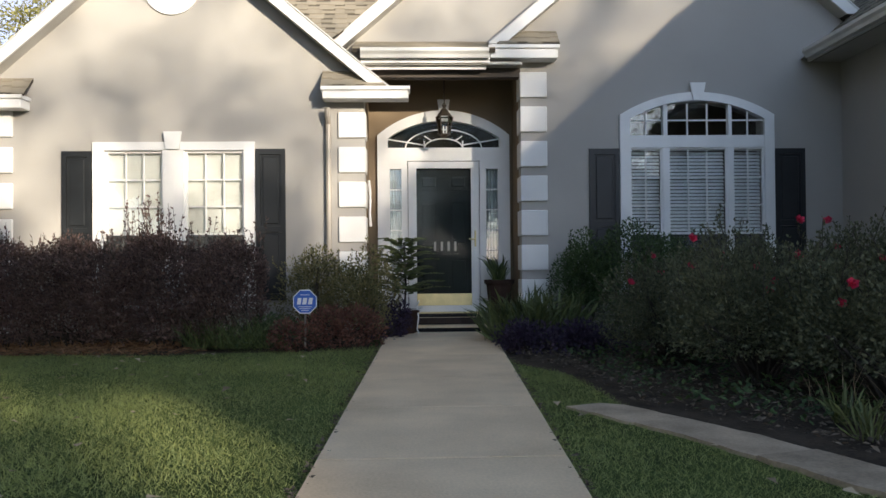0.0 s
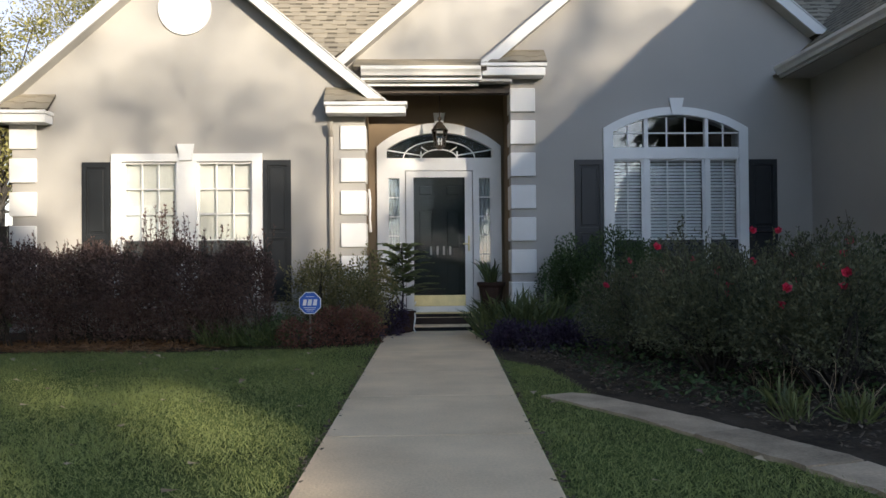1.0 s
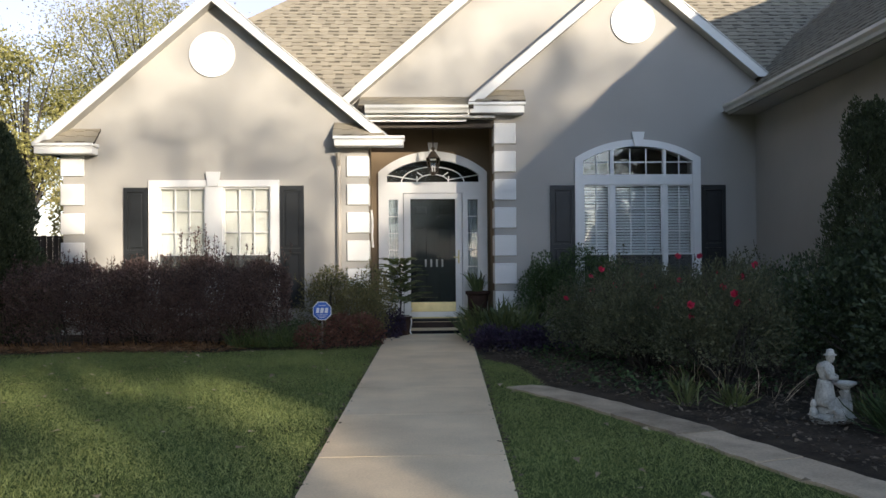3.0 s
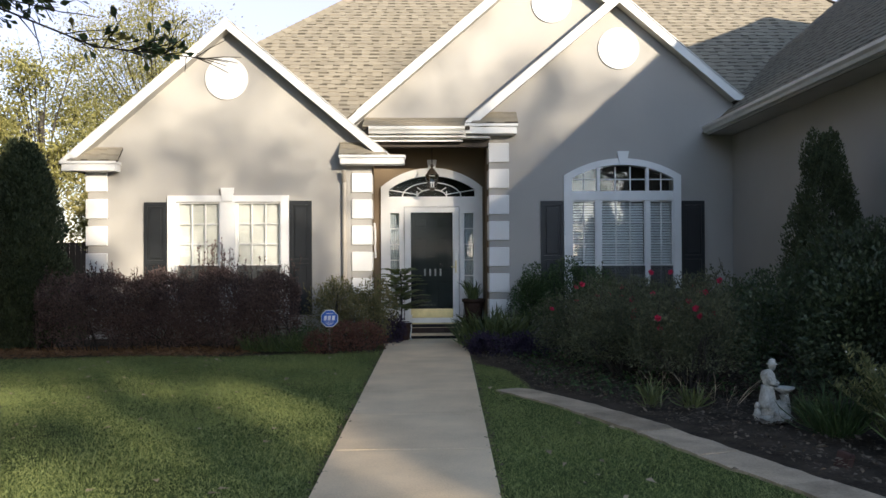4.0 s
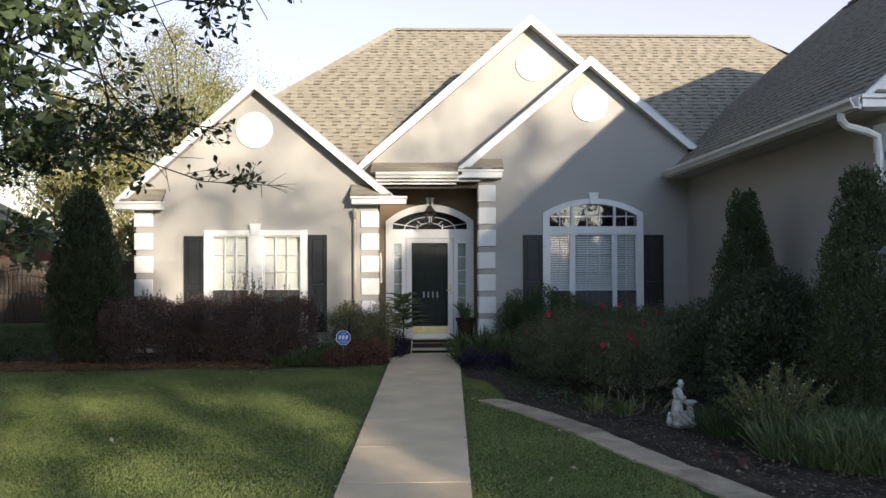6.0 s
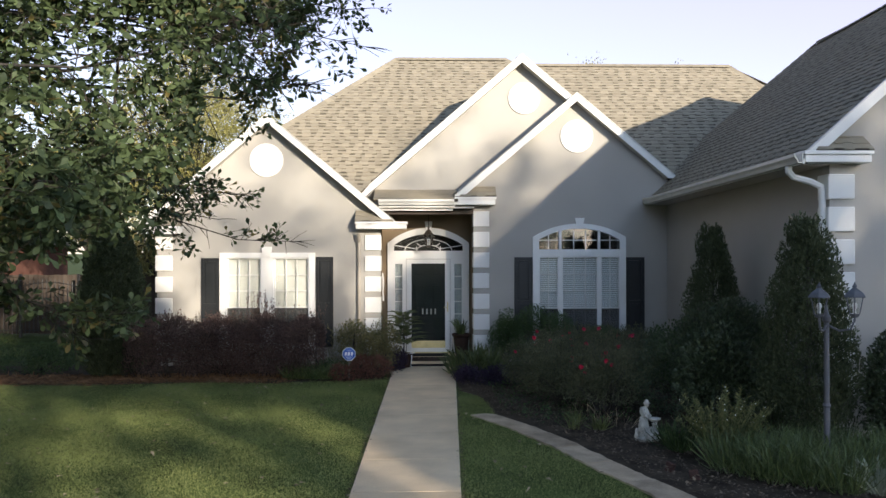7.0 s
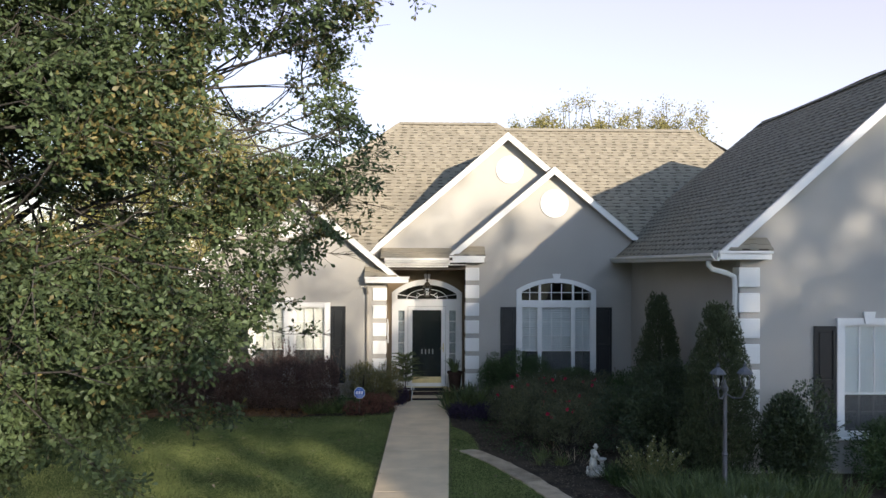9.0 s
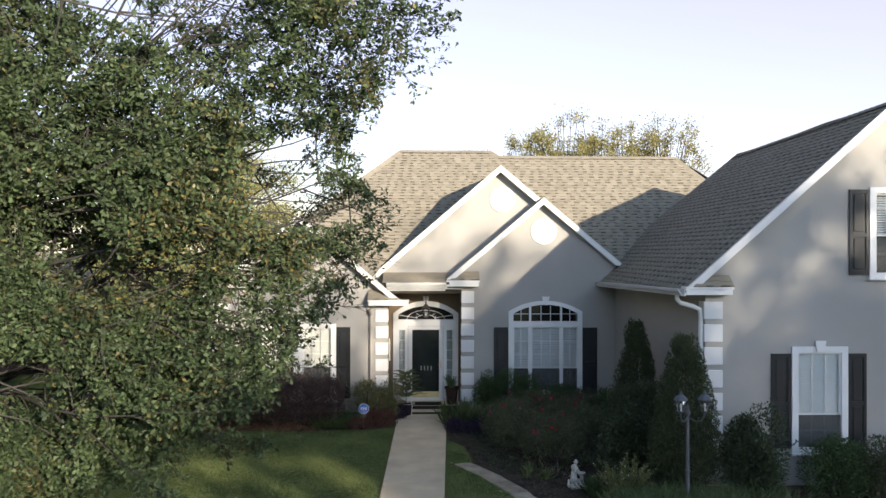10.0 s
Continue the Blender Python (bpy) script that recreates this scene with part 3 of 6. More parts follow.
FY = 9.95  # rake face
HL, HR = (-0.2, 14.53, 7.52), (8.6, 14.3, 7.32)
roofed([(-4.43, 10.3, 3.88), (-1.15, 10.3, 3.88), (-0.95, 10.05, 3.665), (-0.81, 10.04, 3.656), (-0.57, 10.39, 3.957), (0.05, 10.95, 4.439), (5.2, 10.95, 4.439), (5.85, 10.3, 3.88), (11.4, 10.3, 3.88), HR, (2.95, 14.3, 7.32), (2.7, 14.53, 7.52), HL], 0.02)
roofed([HL, (-4.43, 10.3, 3.88), (-5.4, 10.3, 3.05), (-5.4, 19.7, 3.05)])
roofed([HR, (11.4, 10.3, 3.88), (12.7, 9.8, 3.4), (12.7, 18.9, 3.4)])
roof_plane([(-0.2, 14.53, 7.46), (2.7, 14.53, 7.46), (2.95, 14.55, 7.26), (8.6, 14.3, 7.26), (12.7, 18.9, 3.3), (-5.4, 19.7, 2.95)])
# left gable
roofed([(-2.76, FY, 5.245), (-5.46, FY, 2.896), (-5.46, 12.6, 2.896), (-2.76, 12.6, 5.245)])
roofed([(-2.76, FY, 5.245), (-0.42, FY, 3.279), (-0.42, 12.6, 3.279), (-2.76, 12.6, 5.245)])
roofed([(-0.42, FY, 3.279), (-0.06, FY, 2.977), (-0.06, 10.3, 2.977), (-0.42, 10.3, 3.279)])
# right gable
roofed([(3.70, FY, 5.715), (1.02, FY, 3.464), (1.02, 10.52, 3.464), (1.7, 12.6, 4.035), (3.70, 12.6, 5.715)])
roofed([(3.70, FY, 5.715), (6.3, FY, 3.531), (6.3, 12.6, 3.531), (3.70, 12.6, 5.715)])
# middle gable
MY = 10.28
roofed([(2.59, MY, 6.60), (-0.85, MY, 3.642), (-0.85, 13.8, 3.642), (2.59, 13.8, 6.60)])
roofed([(2.59, MY, 6.60), (5.6, MY, 4.072), (5.6, 13.8, 4.072), (2.59, 13.8, 6.60)])
# wing, whose ridge and eaves fall a little towards the back
WF = 3.16


def fall(x, y, z):
    return (x, y, z - FALL * (y - WF))


WA, WB = fall(WR[0], WF, WR[1]), fall(WR[0], 10.6, WR[1])
roofed([WA, fall(WE[0], WF, WE[1]), fall(WE[0], 12.6, WE[1]), WB])
roofed([WA, fall(13.04, WF, WE[1]), fall(13.04, 14.4, WE[1]), WB])
roofed([WB, fall(WE[0], 12.6, WE[1]), fall(13.04, 14.4, WE[1])])


def ridge_cap(p, q, w=0.13):
    """Overlapping cap shingles bent over a ridge or hip."""
    p, q = Vector(p), Vector(q)
    d = (q - p).normalized()
    s = d.cross(Vector((0, 0, 1))).normalized()
    up = s.cross(d)
    bm = bmesh.new()
    k = max(2, int((q - p).length / 0.2))
    for i in range(k):
        a, b = p.lerp(q, i / k), p.lerp(q, (i + 1.15) / k)
        row = []
        for e, lift in ((a, 0.016), (b, 0.026)):
            row.append([bm.verts.new(e + s * t * w + up * (lift - abs(t) * w * 0.72 + 0.02)) for t in (-1, -0.4, 0, 0.4, 1)])
        for j in range(4):
            bm.faces.new((row[0][j], row[0][j + 1], row[1][j + 1], row[1][j]))
    ob = part("ridge_cap", bm, SHINGLE, house)
    ob["kind"] = "stuff"


for p, q in ((HL, (2.7, 14.53, 7.52)), ((2.7, 14.53, 7.52), (2.95, 14.3, 7.32)), ((2.95, 14.3, 7.32), HR), (HL, (-4.43, 10.3, 3.88)), (HR, (11.4, 10.3, 3.88)), (WA, WB), (WB, (WE[0] + 1.5, 11.72, WE[1] + 1.18)),
             ((-2.76, 9.96, 5.245), (-2.76, 11.8, 5.245)), ((3.70, 9.96, 5.715), (3.70, 12.2, 5.715)), ((2.59, 10.29, 6.60), (2.59, 13.4, 6.60))):
    ridge_cap(p, q)
# small pent roofs: over the porch gutter and on the eave returns
roofed([(-0.55, 9.86, 3.49), (1.2, 9.86, 3.49), (1.2, 10.5, 3.74), (-0.55, 10.5, 3.74)], 0.05, False)
for x0, x1, z, up, l, r in ((-5.3, -4.5, 2.95, 0.24, 0.28, 0), (-0.94, -0.14, 3.045, 0.23, 0, 0.28), (1.22, 2.0, 3.56, 0.22, 0.27, 0)):
    roofed([(x0, 9.89, z), (x1, 9.89, z), (x1 - r, 10.15, z + up), (x0 + l, 10.15, z + up)], 0.03, False)
roofed([(5.36, 3.09, 3.675), (6.1, 3.09, 3.675), (6.1, 3.35, 3.88), (5.62, 3.35, 3.88)], 0.03, False)


def rake(apex, foot, y, deep):
    """White rake board down one slope with its soffit behind."""
    (ax, az), (fx, fz) = apex, foot
    d = Vector((fx - ax, 0, fz - az)).normalized()
    A, F = Vector((ax, 0, az + 0.012)), Vector((fx, 0, fz + 0.012))
    vert = Vector((0, 0, -0.125 / abs(d.x)))
    low = A + vert
    pts = [A, F, low + d * ((F.z - low.z) / d.z), low]
    bm = slab([(p.x, p.z) for p in pts], [], y - 0.03, y)
    b = part("rake_board", bm, TRIM, house)
    ends = []
    for k in (0.10, 0.122):
        s0 = A + Vector((0, 0, -k / abs(d.x)))
        ends.append((s0, s0 + d * ((F.z + 0.004 - s0.z) / d.z)))
    lo = [ends[0][0], ends[0][1], ends[1][1], ends[1][0]]
    part("rake_soffit", slab([(p.x, p.z) for p in lo], [], y + 0.002, deep - 0.002), SOFFIT, b)
    # thin drip edge over the board
    top = [A + Vector((0, 0, 0.02)), F + Vector((0, 0, 0.02)), F, A]
    part("drip_edge", slab([(p.x, p.z) for p in top], [], y - 0.045, y + 0.01), GUTTER, b)


for apex, feet, y, deep in ((LA, ((-5.44, 2.913), (-0.06, 2.977)), FY, FRONT), (RA, ((1.13, 3.556), (5.82, 3.934)), FY, FRONT), (MA, ((-0.95, 3.556), (5.5, 4.156)), MY, 10.5),
                            ((WR[0], WR[1]), ((WE[0] + 0.06, WE[1] + 0.053), (13.0, WE[1] + 0.036)), WF, WY)):
    for foot in feet:
        rake(apex, foot, y, deep)


def eave_return(x0, x1, y0, y1, z0, z1, name="eave_return"):
    """Boxed cornice return: fascia with a stepped crown and a flat soffit."""
    bm = boxed(x0, x1, y0, y1, z0, z1 - 0.05, bevel=0.006)
    box(bm, x0 - 0.02, x1 + 0.02, y0 - 0.025, y1, z1 - 0.048, z1, bevel=0.006)
    return part(name, bm, TRIM, house)


eave_return(-5.40, -4.54, 9.905, FRONT - 0.002, 2.783, 2.944)
eave_return(-0.92, 0.13, 9.885, FRONT - 0.002, 2.885, 3.035)
eave_return(1.14, 1.98, 9.905, FRONT - 0.002, 3.385, 3.55)
eave_return(5.23, 6.08, 3.105, WY - 0.002, 3.52, 3.665)


TURN = Matrix(((0, -1, 0, 0), (1, 0, 0, 0), (0, 0, 1, 0), (0, 0, 0, 1)))  # turns a plate to face sideways


def gutter(p, q, out, z, z_end=None):
    """K-style gutter between two points: the front leans out, with a rolled lip."""
    z_end = z if z_end is None else z_end
    p, q, out = Vector(p), Vector(q), Vector(out)
    prof = [(0, 0), (0.07, 0), (0.085, 0.04), (0.115, 0.075), (0.115, 0.115), (0.10, 0.12), (0.10, 0.085), (0.07, 0.05), (0.06, 0.012), (0.012, 0.012), (0.012, 0.12), (0, 0.12)]
    bm = bmesh.new()
    a = [bm.verts.new((p + out * u).to_3d() + Vector((0, 0, z + v))) for u, v in prof]
    b = [bm.verts.new((q + out * u).to_3d() + Vector((0, 0, z_end + v))) for u, v in prof]
    k = len(prof)
    for i in range(k):
        bm.faces.new((a[i], a[(i + 1) % k], b[(i + 1) % k], b[i]))
    bm.faces.new(a)
    bm.faces.new(b[::-1])
    return part("gutter", bm, GUTTER, house)


gutter((-0.45, 9.92), (1.12, 9.92), (0, -1), 3.375)
part("fascia", boxed(-0.45, 1.138, 9.922, 9.95, 3.33, 3.48), TRIM, house)
part("soffit", boxed(-0.42, 1.54, 9.952, 10.148, 3.315, 3.35), SOFFIT, house)
part("crown_moulding", boxed(-0.4, 1.1, 10.02, 10.05, 3.27, 3.313), TRIM, house)
gutter((5.20, 3.10), (5.20, 10.0), (-1, 0), 3.51, 3.40)
part("fascia", slab([(3.12, 3.50), (10.1, 3.385), (10.1, 3.45), (3.12, 3.56)], [], -5.23, -5.202, m=TURN), TRIM, house)
part("soffit", slab([(3.36, 3.505), (10.14, 3.39), (10.14, 3.415), (3.36, 3.53)], [], -5.658, -5.232, m=TURN), SOFFIT, house)
bm = tube(bmesh.new(), [(5.16, 3.42, 3.50), (5.16, 3.42, 3.43), (5.22, 3.42, 3.36), (5.45, 3.42, 3.30), (5.58, 3.42, 3.24), (5.60, 3.42, 3.1), (5.60, 3.42, 0.1)], 0.045, sides=8)
part("downspout", bm, TRIM, house, "white downspout")
bm = tube(bmesh.new(), [(-0.87, 10.0, 2.8), (-0.87, 10.03, 2.7), (-0.87, 10.1, 2.6), (-0.87, 10.1, 0.1)], 0.035, sides=8)
part("downspout", bm, SPOUT, house, "tan downspout")

# quoins
qm = {}


def quoin(x0, x1, y0, y1, z0, h=0.32):
    key = (round(x1 - x0, 2), round(y1 - y0, 2))
    if key not in qm:
        bm = boxed(0, x1 - x0, 0, y1 - y0, 0, h, bevel=0.008)
        ob = part("quoin", bm, QUOIN, house)
        ob.location = (x0, y0, z0)
        qm[key] = ob.data
    else:
        share("quoin", qm[key], house, Matrix.Translation((x0, y0, z0)))


for k in range(7):
    quoin(-0.75, -0.41, 10.115, 10.47, 2.44 - 0.435 * k)
    quoin(1.53, 1.87, 10.115, 10.47, 2.94 - 0.435 * k)
    quoin(-5.10, -4.75, 10.115, 10.40, 2.465 - 0.445 * k)
    quoin(5.625, 5.975, 3.315, 3.60, 3.07 - 0.42 * k, 0.31)


def keystone(cx, y, z0, z1, w0, w1, proud=0.05, parent=None):
    return part("keystone", slab([(cx - w0 / 2, z0), (cx + w0 / 2, z0), (cx + w1 / 2, z1), (cx - w1 / 2, z1)], [], y - proud, y), TRIM, parent or house)


def vent(cx, y, cz, r=0.36):
    """Round gable vent: a moulded ring with horizontal louvres."""
    circ = [(cx + r * math.cos(2 * math.pi * i / 40), cz + r * math.sin(2 * math.pi * i / 40)) for i in range(40)]
    inn = [(cx + 0.86 * (a - cx), cz + 0.86 * (b - cz)) for a, b in circ]
    v = part("gable_vent", slab(circ, [inn], y - 0.026, y - 0.001), TRIM, house, "round white louvred gable vent")
    part("backing", slab(inn, [], y - 0.006, y - 0.001), TRIM, v)
    k = 9
    for i in range(k):
        z = cz - 0.86 * r + (i + 0.5) * 1.72 * r / k
        w = math.sqrt(max(0.0, (0.85 * r) ** 2 - (z - cz) ** 2))
        bm = boxed(-w, w, -0.014, -0.009, -0.035, 0.035)
        bmesh.ops.transform(bm, matrix=pose(cx, y - 0.003, z, 9, 0, 0), verts=bm.verts)
        part("louvre", bm, TRIM, v)


vent(-2.80, FRONT, 4.33, 0.35)
vent(3.73, FRONT, 4.85, 0.345)
vent(2.66, 10.5, 5.72, 0.34)


def shutter(x0, x1, y, z0, z1):
    """Raised-panel shutter: stiles and rails round two bevelled panels."""
    cz = z0 + 0.47 * (z1 - z0)
    s = 0.055
    holes = [rect(x0 + s, x1 - s, z0 + 0.08, cz - 0.035), rect(x0 + s, x1 - s, cz + 0.035, z1 - 0.07)]
    ob = part("shutter", slab(rect(x0, x1, z0, z1), holes, y - 0.035, y - 0.001), SHUTTER, house, "black raised-panel shutter")
    for h in holes:
        bm = boxed(h[0][0] + 0.002, h[1][0] - 0.002, y - 0.016, y - 0.002, h[0][1] + 0.002, h[2][1] - 0.002)
        box(bm, h[0][0] + 0.03, h[1][0] - 0.03, y - 0.03, y - 0.0165, h[0][1] + 0.03, h[2][1] - 0.03, bevel=0.008)
        part("panel", bm, SHUTTER, ob)


shutter(-4.15, -3.79, FRONT, 0.42, 2.285)
shutter(-1.775, -1.41, FRONT, 0.42, 2.305)
shutter(2.40, 2.785, FRONT, 0.5, 2.29)
shutter(4.775, 5.165, FRONT, 0.5, 2.285)
shutter(6.88, 7.25, WY, 0.7, 2.43)
shutter(8.32, 8.66, WY, 0.7, 2.43)
shutter(8.34, 8.71, WY, 3.88, 5.46)


def pane_set(win, x0, x1, z0, z1, nx, nz, y, bar=0.018, frame_w=0.03):
    """A sash: frame, muntins and one glass pane behind them."""
    holes = [rect(x0 + frame_w, x1 - frame_w, z0 + frame_w, z1 - frame_w)]
    f = part("sash", slab(rect(x0, x1, z0, z1), holes, y - 0.02, y + 0.02), TRIM, win)
    for i in range(1, nx):
        x = x0 + frame_w + (x1 - x0 - 2 * frame_w) * i / nx
        part("muntin", boxed(x - bar / 2, x + bar / 2, y - 0.012, y + 0.006, z0 + frame_w, z1 - frame_w), TRIM, win)
    for i in range(1, nz):
        z = z0 + frame_w + (z1 - z0 - 2 * frame_w) * i / nz
        part("muntin", boxed(x0 + frame_w, x1 - frame_w, y - 0.0125, y + 0.0055, z - bar / 2, z + bar / 2), TRIM, win)
    g = part("pane", boxed(x0 + frame_w, x1 - frame_w, y + 0.007, y + 0.011, z0 + frame_w, z1 - frame_w), GLASS, win)
    g.visible_shadow = False
    return f


# left double window, shades drawn
win = part("window", slab(rect(-3.77, -1.785, 0.36, 2.395), [rect(-3.63, -2.915, 0.48, 2.29), rect(-2.655, -1.92, 0.48, 2.29)], FRONT - 0.045, FRONT + 0.06), TRIM, house, "white double window with drawn shades")
for x0, x1 in ((-3.63, -2.915), (-2.655, -1.92)):
    pane_set(win, x0, x1, 1.23, 2.29, 3, 3, FRONT + 0.02)
    pane_set(win, x0, x1, 0.48, 1.25, 3, 2, FRONT + 0.045)
    part("screen", boxed(x0 + 0.02, x1 - 0.02, FRONT - 0.012, FRONT - 0.008, 0.5, 1.24), SCREEN, win, "grey insect screen")
    part("shade", boxed(x0 - 0.01, x1 + 0.01, FRONT + 0.075, FRONT + 0.085, 0.48, 2.285), SHADE, win, "drawn cream roller shade")
part("sill", boxed(-3.8, -1.755, FRONT - 0.08, FRONT - 0.002, 0.32, 0.365, bevel=0.008), TRIM, win)
keystone(-2.785, FRONT - 0.046, 2.30, 2.52, 0.16, 0.22, 0.03, win)

# right arched window with blinds
aro, ari = arch(2.79, 4.765, 0.5, 2.715, 3.0, 24), arch(2.92, 4.64, 0.6, 2.66, 2.895, 24)
win = part("window", slab(aro, [ari], FRONT - 0.05, FRONT + 0.06), TRIM, house, "white arched window with blinds, bowed fanlight above")
part("transom_bar", boxed(2.922, 4.638, FRONT - 0.035, FRONT + 0.05, 2.30, 2.455), TRIM, win)
for x0, x1 in ((3.335, 3.41), (4.17, 4.235)):
    part("mullion", boxed(x0, x1, FRONT - 0.03, FRONT + 0.05, 0.6, 2.298), TRIM, win)
    part("mullion", boxed(x0 + 0.01, x1 - 0.01, FRONT - 0.03, FRONT + 0.05, 2.457, 2.86), TRIM, win)
secs = ((2.92, 3.335, 2), (3.41, 4.17, 3), (4.235, 4.64, 2))
slat_me = {}
for x0, x1, nx in secs:
    pane_set(win, x0, x1, 1.20, 2.30, nx, 3, FRONT + 0.01, frame_w=0.022)
    pane_set(win, x0, x1, 0.6, 1.22, nx, 2, FRONT + 0.03, frame_w=0.022)
    part("screen", boxed(x0 + 0.015, x1 - 0.015, FRONT - 0.02, FRONT - 0.016, 0.62, 1.2), SCREEN, win, "grey insect screen")
    w = round(x1 - x0, 3)
    if w not in slat_me:
        bm = boxed(0, x1 - x0 - 0.02, -0.022, 0.022, -0.0015, 0.0015)
        bmesh.ops.rotate(bm, matrix=Matrix.Rotation(radians(52), 3, "X"), verts=bm.verts)
        me = bpy.data.meshes.new("slat")
        bm.to_mesh(me)
        bm.free()
        me.materials.append(SLAT)
        slat_me[w] = me
    for k in range(38):
        share("slat", slat_me[w], win, Matrix.Translation((x0 + 0.01, FRONT + 0.10, 0.64 + 0.0445 * k)))
    # fanlight bars
    for i in range(1, nx):
        x = x0 + (x1 - x0) * i / nx
        top = 2.86 if 3.3 < x < 4.3 else 2.76
        part("muntin", boxed(x - 0.009, x + 0.009, FRONT - 0.004, FRONT + 0.012, 2.457, top), TRIM, win)
    part("muntin", boxed(x0, x1, FRONT - 0.0045, FRONT + 0.0115, 2.64, 2.658), TRIM, win)
g = part("pane", slab(arch(2.925, 4.635, 2.457, 2.658, 2.893, 24), [], FRONT + 0.013, FRONT + 0.017), GLASS, win)
g.visible_shadow = False
keystone(3.78, FRONT - 0.051, 2.89, 3.115, 0.11, 0.2, 0.03, win)
part("sill", boxed(2.76, 4.795, FRONT - 0.085, FRONT - 0.002, 0.455, 0.505, bevel=0.008), TRIM, win)

# wing windows
for wx0, wx1, z0, z1, zm in ((7.26, 8.31, 0.6, 2.56, 1.3), (8.72, 9.7, 3.82, 5.5, 4.6)):
    win = part("window", slab(rect(wx0, wx1, z0, z1), [rect(wx0 + 0.12, wx1 - 0.12, z0 + 0.1, z1 - 0.11)], WY - 0.045, WY + 0.06), TRIM, house, "white sash window with black shutters")
    pane_set(win, wx0 + 0.12, wx1 - 0.12, zm, z1 - 0.11, 3, 2 if zm < 2 else 3, WY + 0.02)
    pane_set(win, wx0 + 0.12, wx1 - 0.12, z0 + 0.1, zm + 0.02, 3, 2, WY + 0.04)
    part("screen", boxed(wx0 + 0.13, wx1 - 0.13, WY - 0.01, WY - 0.006, z0 + 0.11, zm), SCREEN, win, "grey insect screen")
    if zm < 2:
        part("shade", boxed(wx0 + 0.1, wx1 - 0.1, WY + 0.075, WY + 0.085, z0 + 0.1, z1 - 0.1), SLAT, win, "drawn white blind")
        keystone((wx0 + wx1) / 2, WY - 0.046, z1 - 0.09, z1 + 0.11, 0.14, 0.2, 0.03, win)
    else:
        for k in range(34):
            share("slat", slat_me[0.76], win, Matrix.Translation((wx0 + 0.12, WY + 0.1, z0 + 0.12 + 0.0445 * k)))
    part("sill", boxed(wx0 - 0.03, wx1 + 0.03, WY - 0.08, WY - 0.002, z0 - 0.04, z0 + 0.005, bevel=0.008), TRIM, win)
# added near-black sheet in place of the wing's unlit room
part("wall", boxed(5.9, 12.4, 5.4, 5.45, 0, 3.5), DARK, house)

# ---- entry ----
EY = 11.05
entry = part("door_surround", slab(arch(-0.305, 1.495, 0.17, 2.60, 2.94, 24), [rect(-0.14, 0.02, 0.75, 2.14), rect(1.17, 1.335, 0.75, 2.14), rect(0.10, 1.085, 0.19, 2.25), arch(-0.165, 1.36, 2.43, 2.56, 2.80, 24)], EY - 0.05, EY + 0.08), TRIM, house, "white door surround with sidelights and arched fanlight")
keystone(0.60, EY - 0.051, 2.83, 3.08, 0.1, 0.17, 0.035, entry)
g = part("fanlight_pane", slab(arch(-0.165, 1.36, 2.43, 2.56, 2.80, 24), [], EY + 0.02, EY + 0.025), DOORGLASS, entry)
g.visible_shadow = False
# added near-black sheet: the unlit hall's darkness behind the fanlight
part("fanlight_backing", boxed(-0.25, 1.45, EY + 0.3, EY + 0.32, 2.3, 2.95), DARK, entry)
# fan bars: two bows and spokes
for ra, rb in ((0.26, 0.13), (0.52, 0.255)):
    pts = [(0.597 + ra * math.cos(math.pi * i / 24), EY + 0.005, 2.43 + rb * math.sin(math.pi * i / 24)) for i in range(25)]
    part("fan_bar", tube(bmesh.new(), pts, 0.009, sides=6), TRIM, entry)
for a, r0, r1 in ((18, 0.27, 0.8), (52, 0.25, 0.42), (128, 0.25, 0.42), (162, 0.27, 0.8)):
    ca, sa = math.cos(radians(a)), math.sin(radians(a)) * 0.5
    part("fan_bar", tube(bmesh.new(), [(0.597 + r0 * ca, EY + 0.005, 2.43 + r0 * sa), (0.597 + r1 * ca, EY + 0.005, 2.43 + r1 * sa)], 0.009, sides=6), TRIM, entry)
for x in (0.335, 0.86):
    part("fan_bar", boxed(x - 0.01, x + 0.01, EY - 0.004, EY + 0.014, 2.43, 2.53), TRIM, entry)
for x0, x1 in ((-0.14, 0.02), (1.17, 1.335)):
    g = part("sidelight_pane", boxed(x0, x1, EY + 0.012, EY + 0.016, 0.75, 2.14), GLASS, entry)
    g.visible_shadow = False
    for k in range(1, 5):
        z = 0.75 + 1.39 * k / 5
        part("muntin", boxed(x0, x1, EY - 0.006, EY + 0.01, z - 0.009, z + 0.009), TRIM, entry)
    bm = bmesh.new()
    pts = [(x0 - 0.03 + 0.012 * i, EY + 0.05 + 0.012 * math.sin(1.9 * i)) for i in range(int((x1 - x0 + 0.06) / 0.012) + 1)]
    lo, hi = [bm.verts.new((a, b, 0.7)) for a, b in pts], [bm.verts.new((a, b, 2.2)) for a, b in pts]
    for i in range(len(pts) - 1):
        bm.faces.new((lo[i], lo[i + 1], hi[i + 1], hi[i]))
    part("sheer_curtain", bm, CURTAIN, entry, "grey sheer curtain")
    part("apron_panel", boxed(x0 - 0.02, x1 + 0.02, EY - 0.062, EY - 0.052, 0.3, 0.68, bevel=0.004), TRIM, entry)

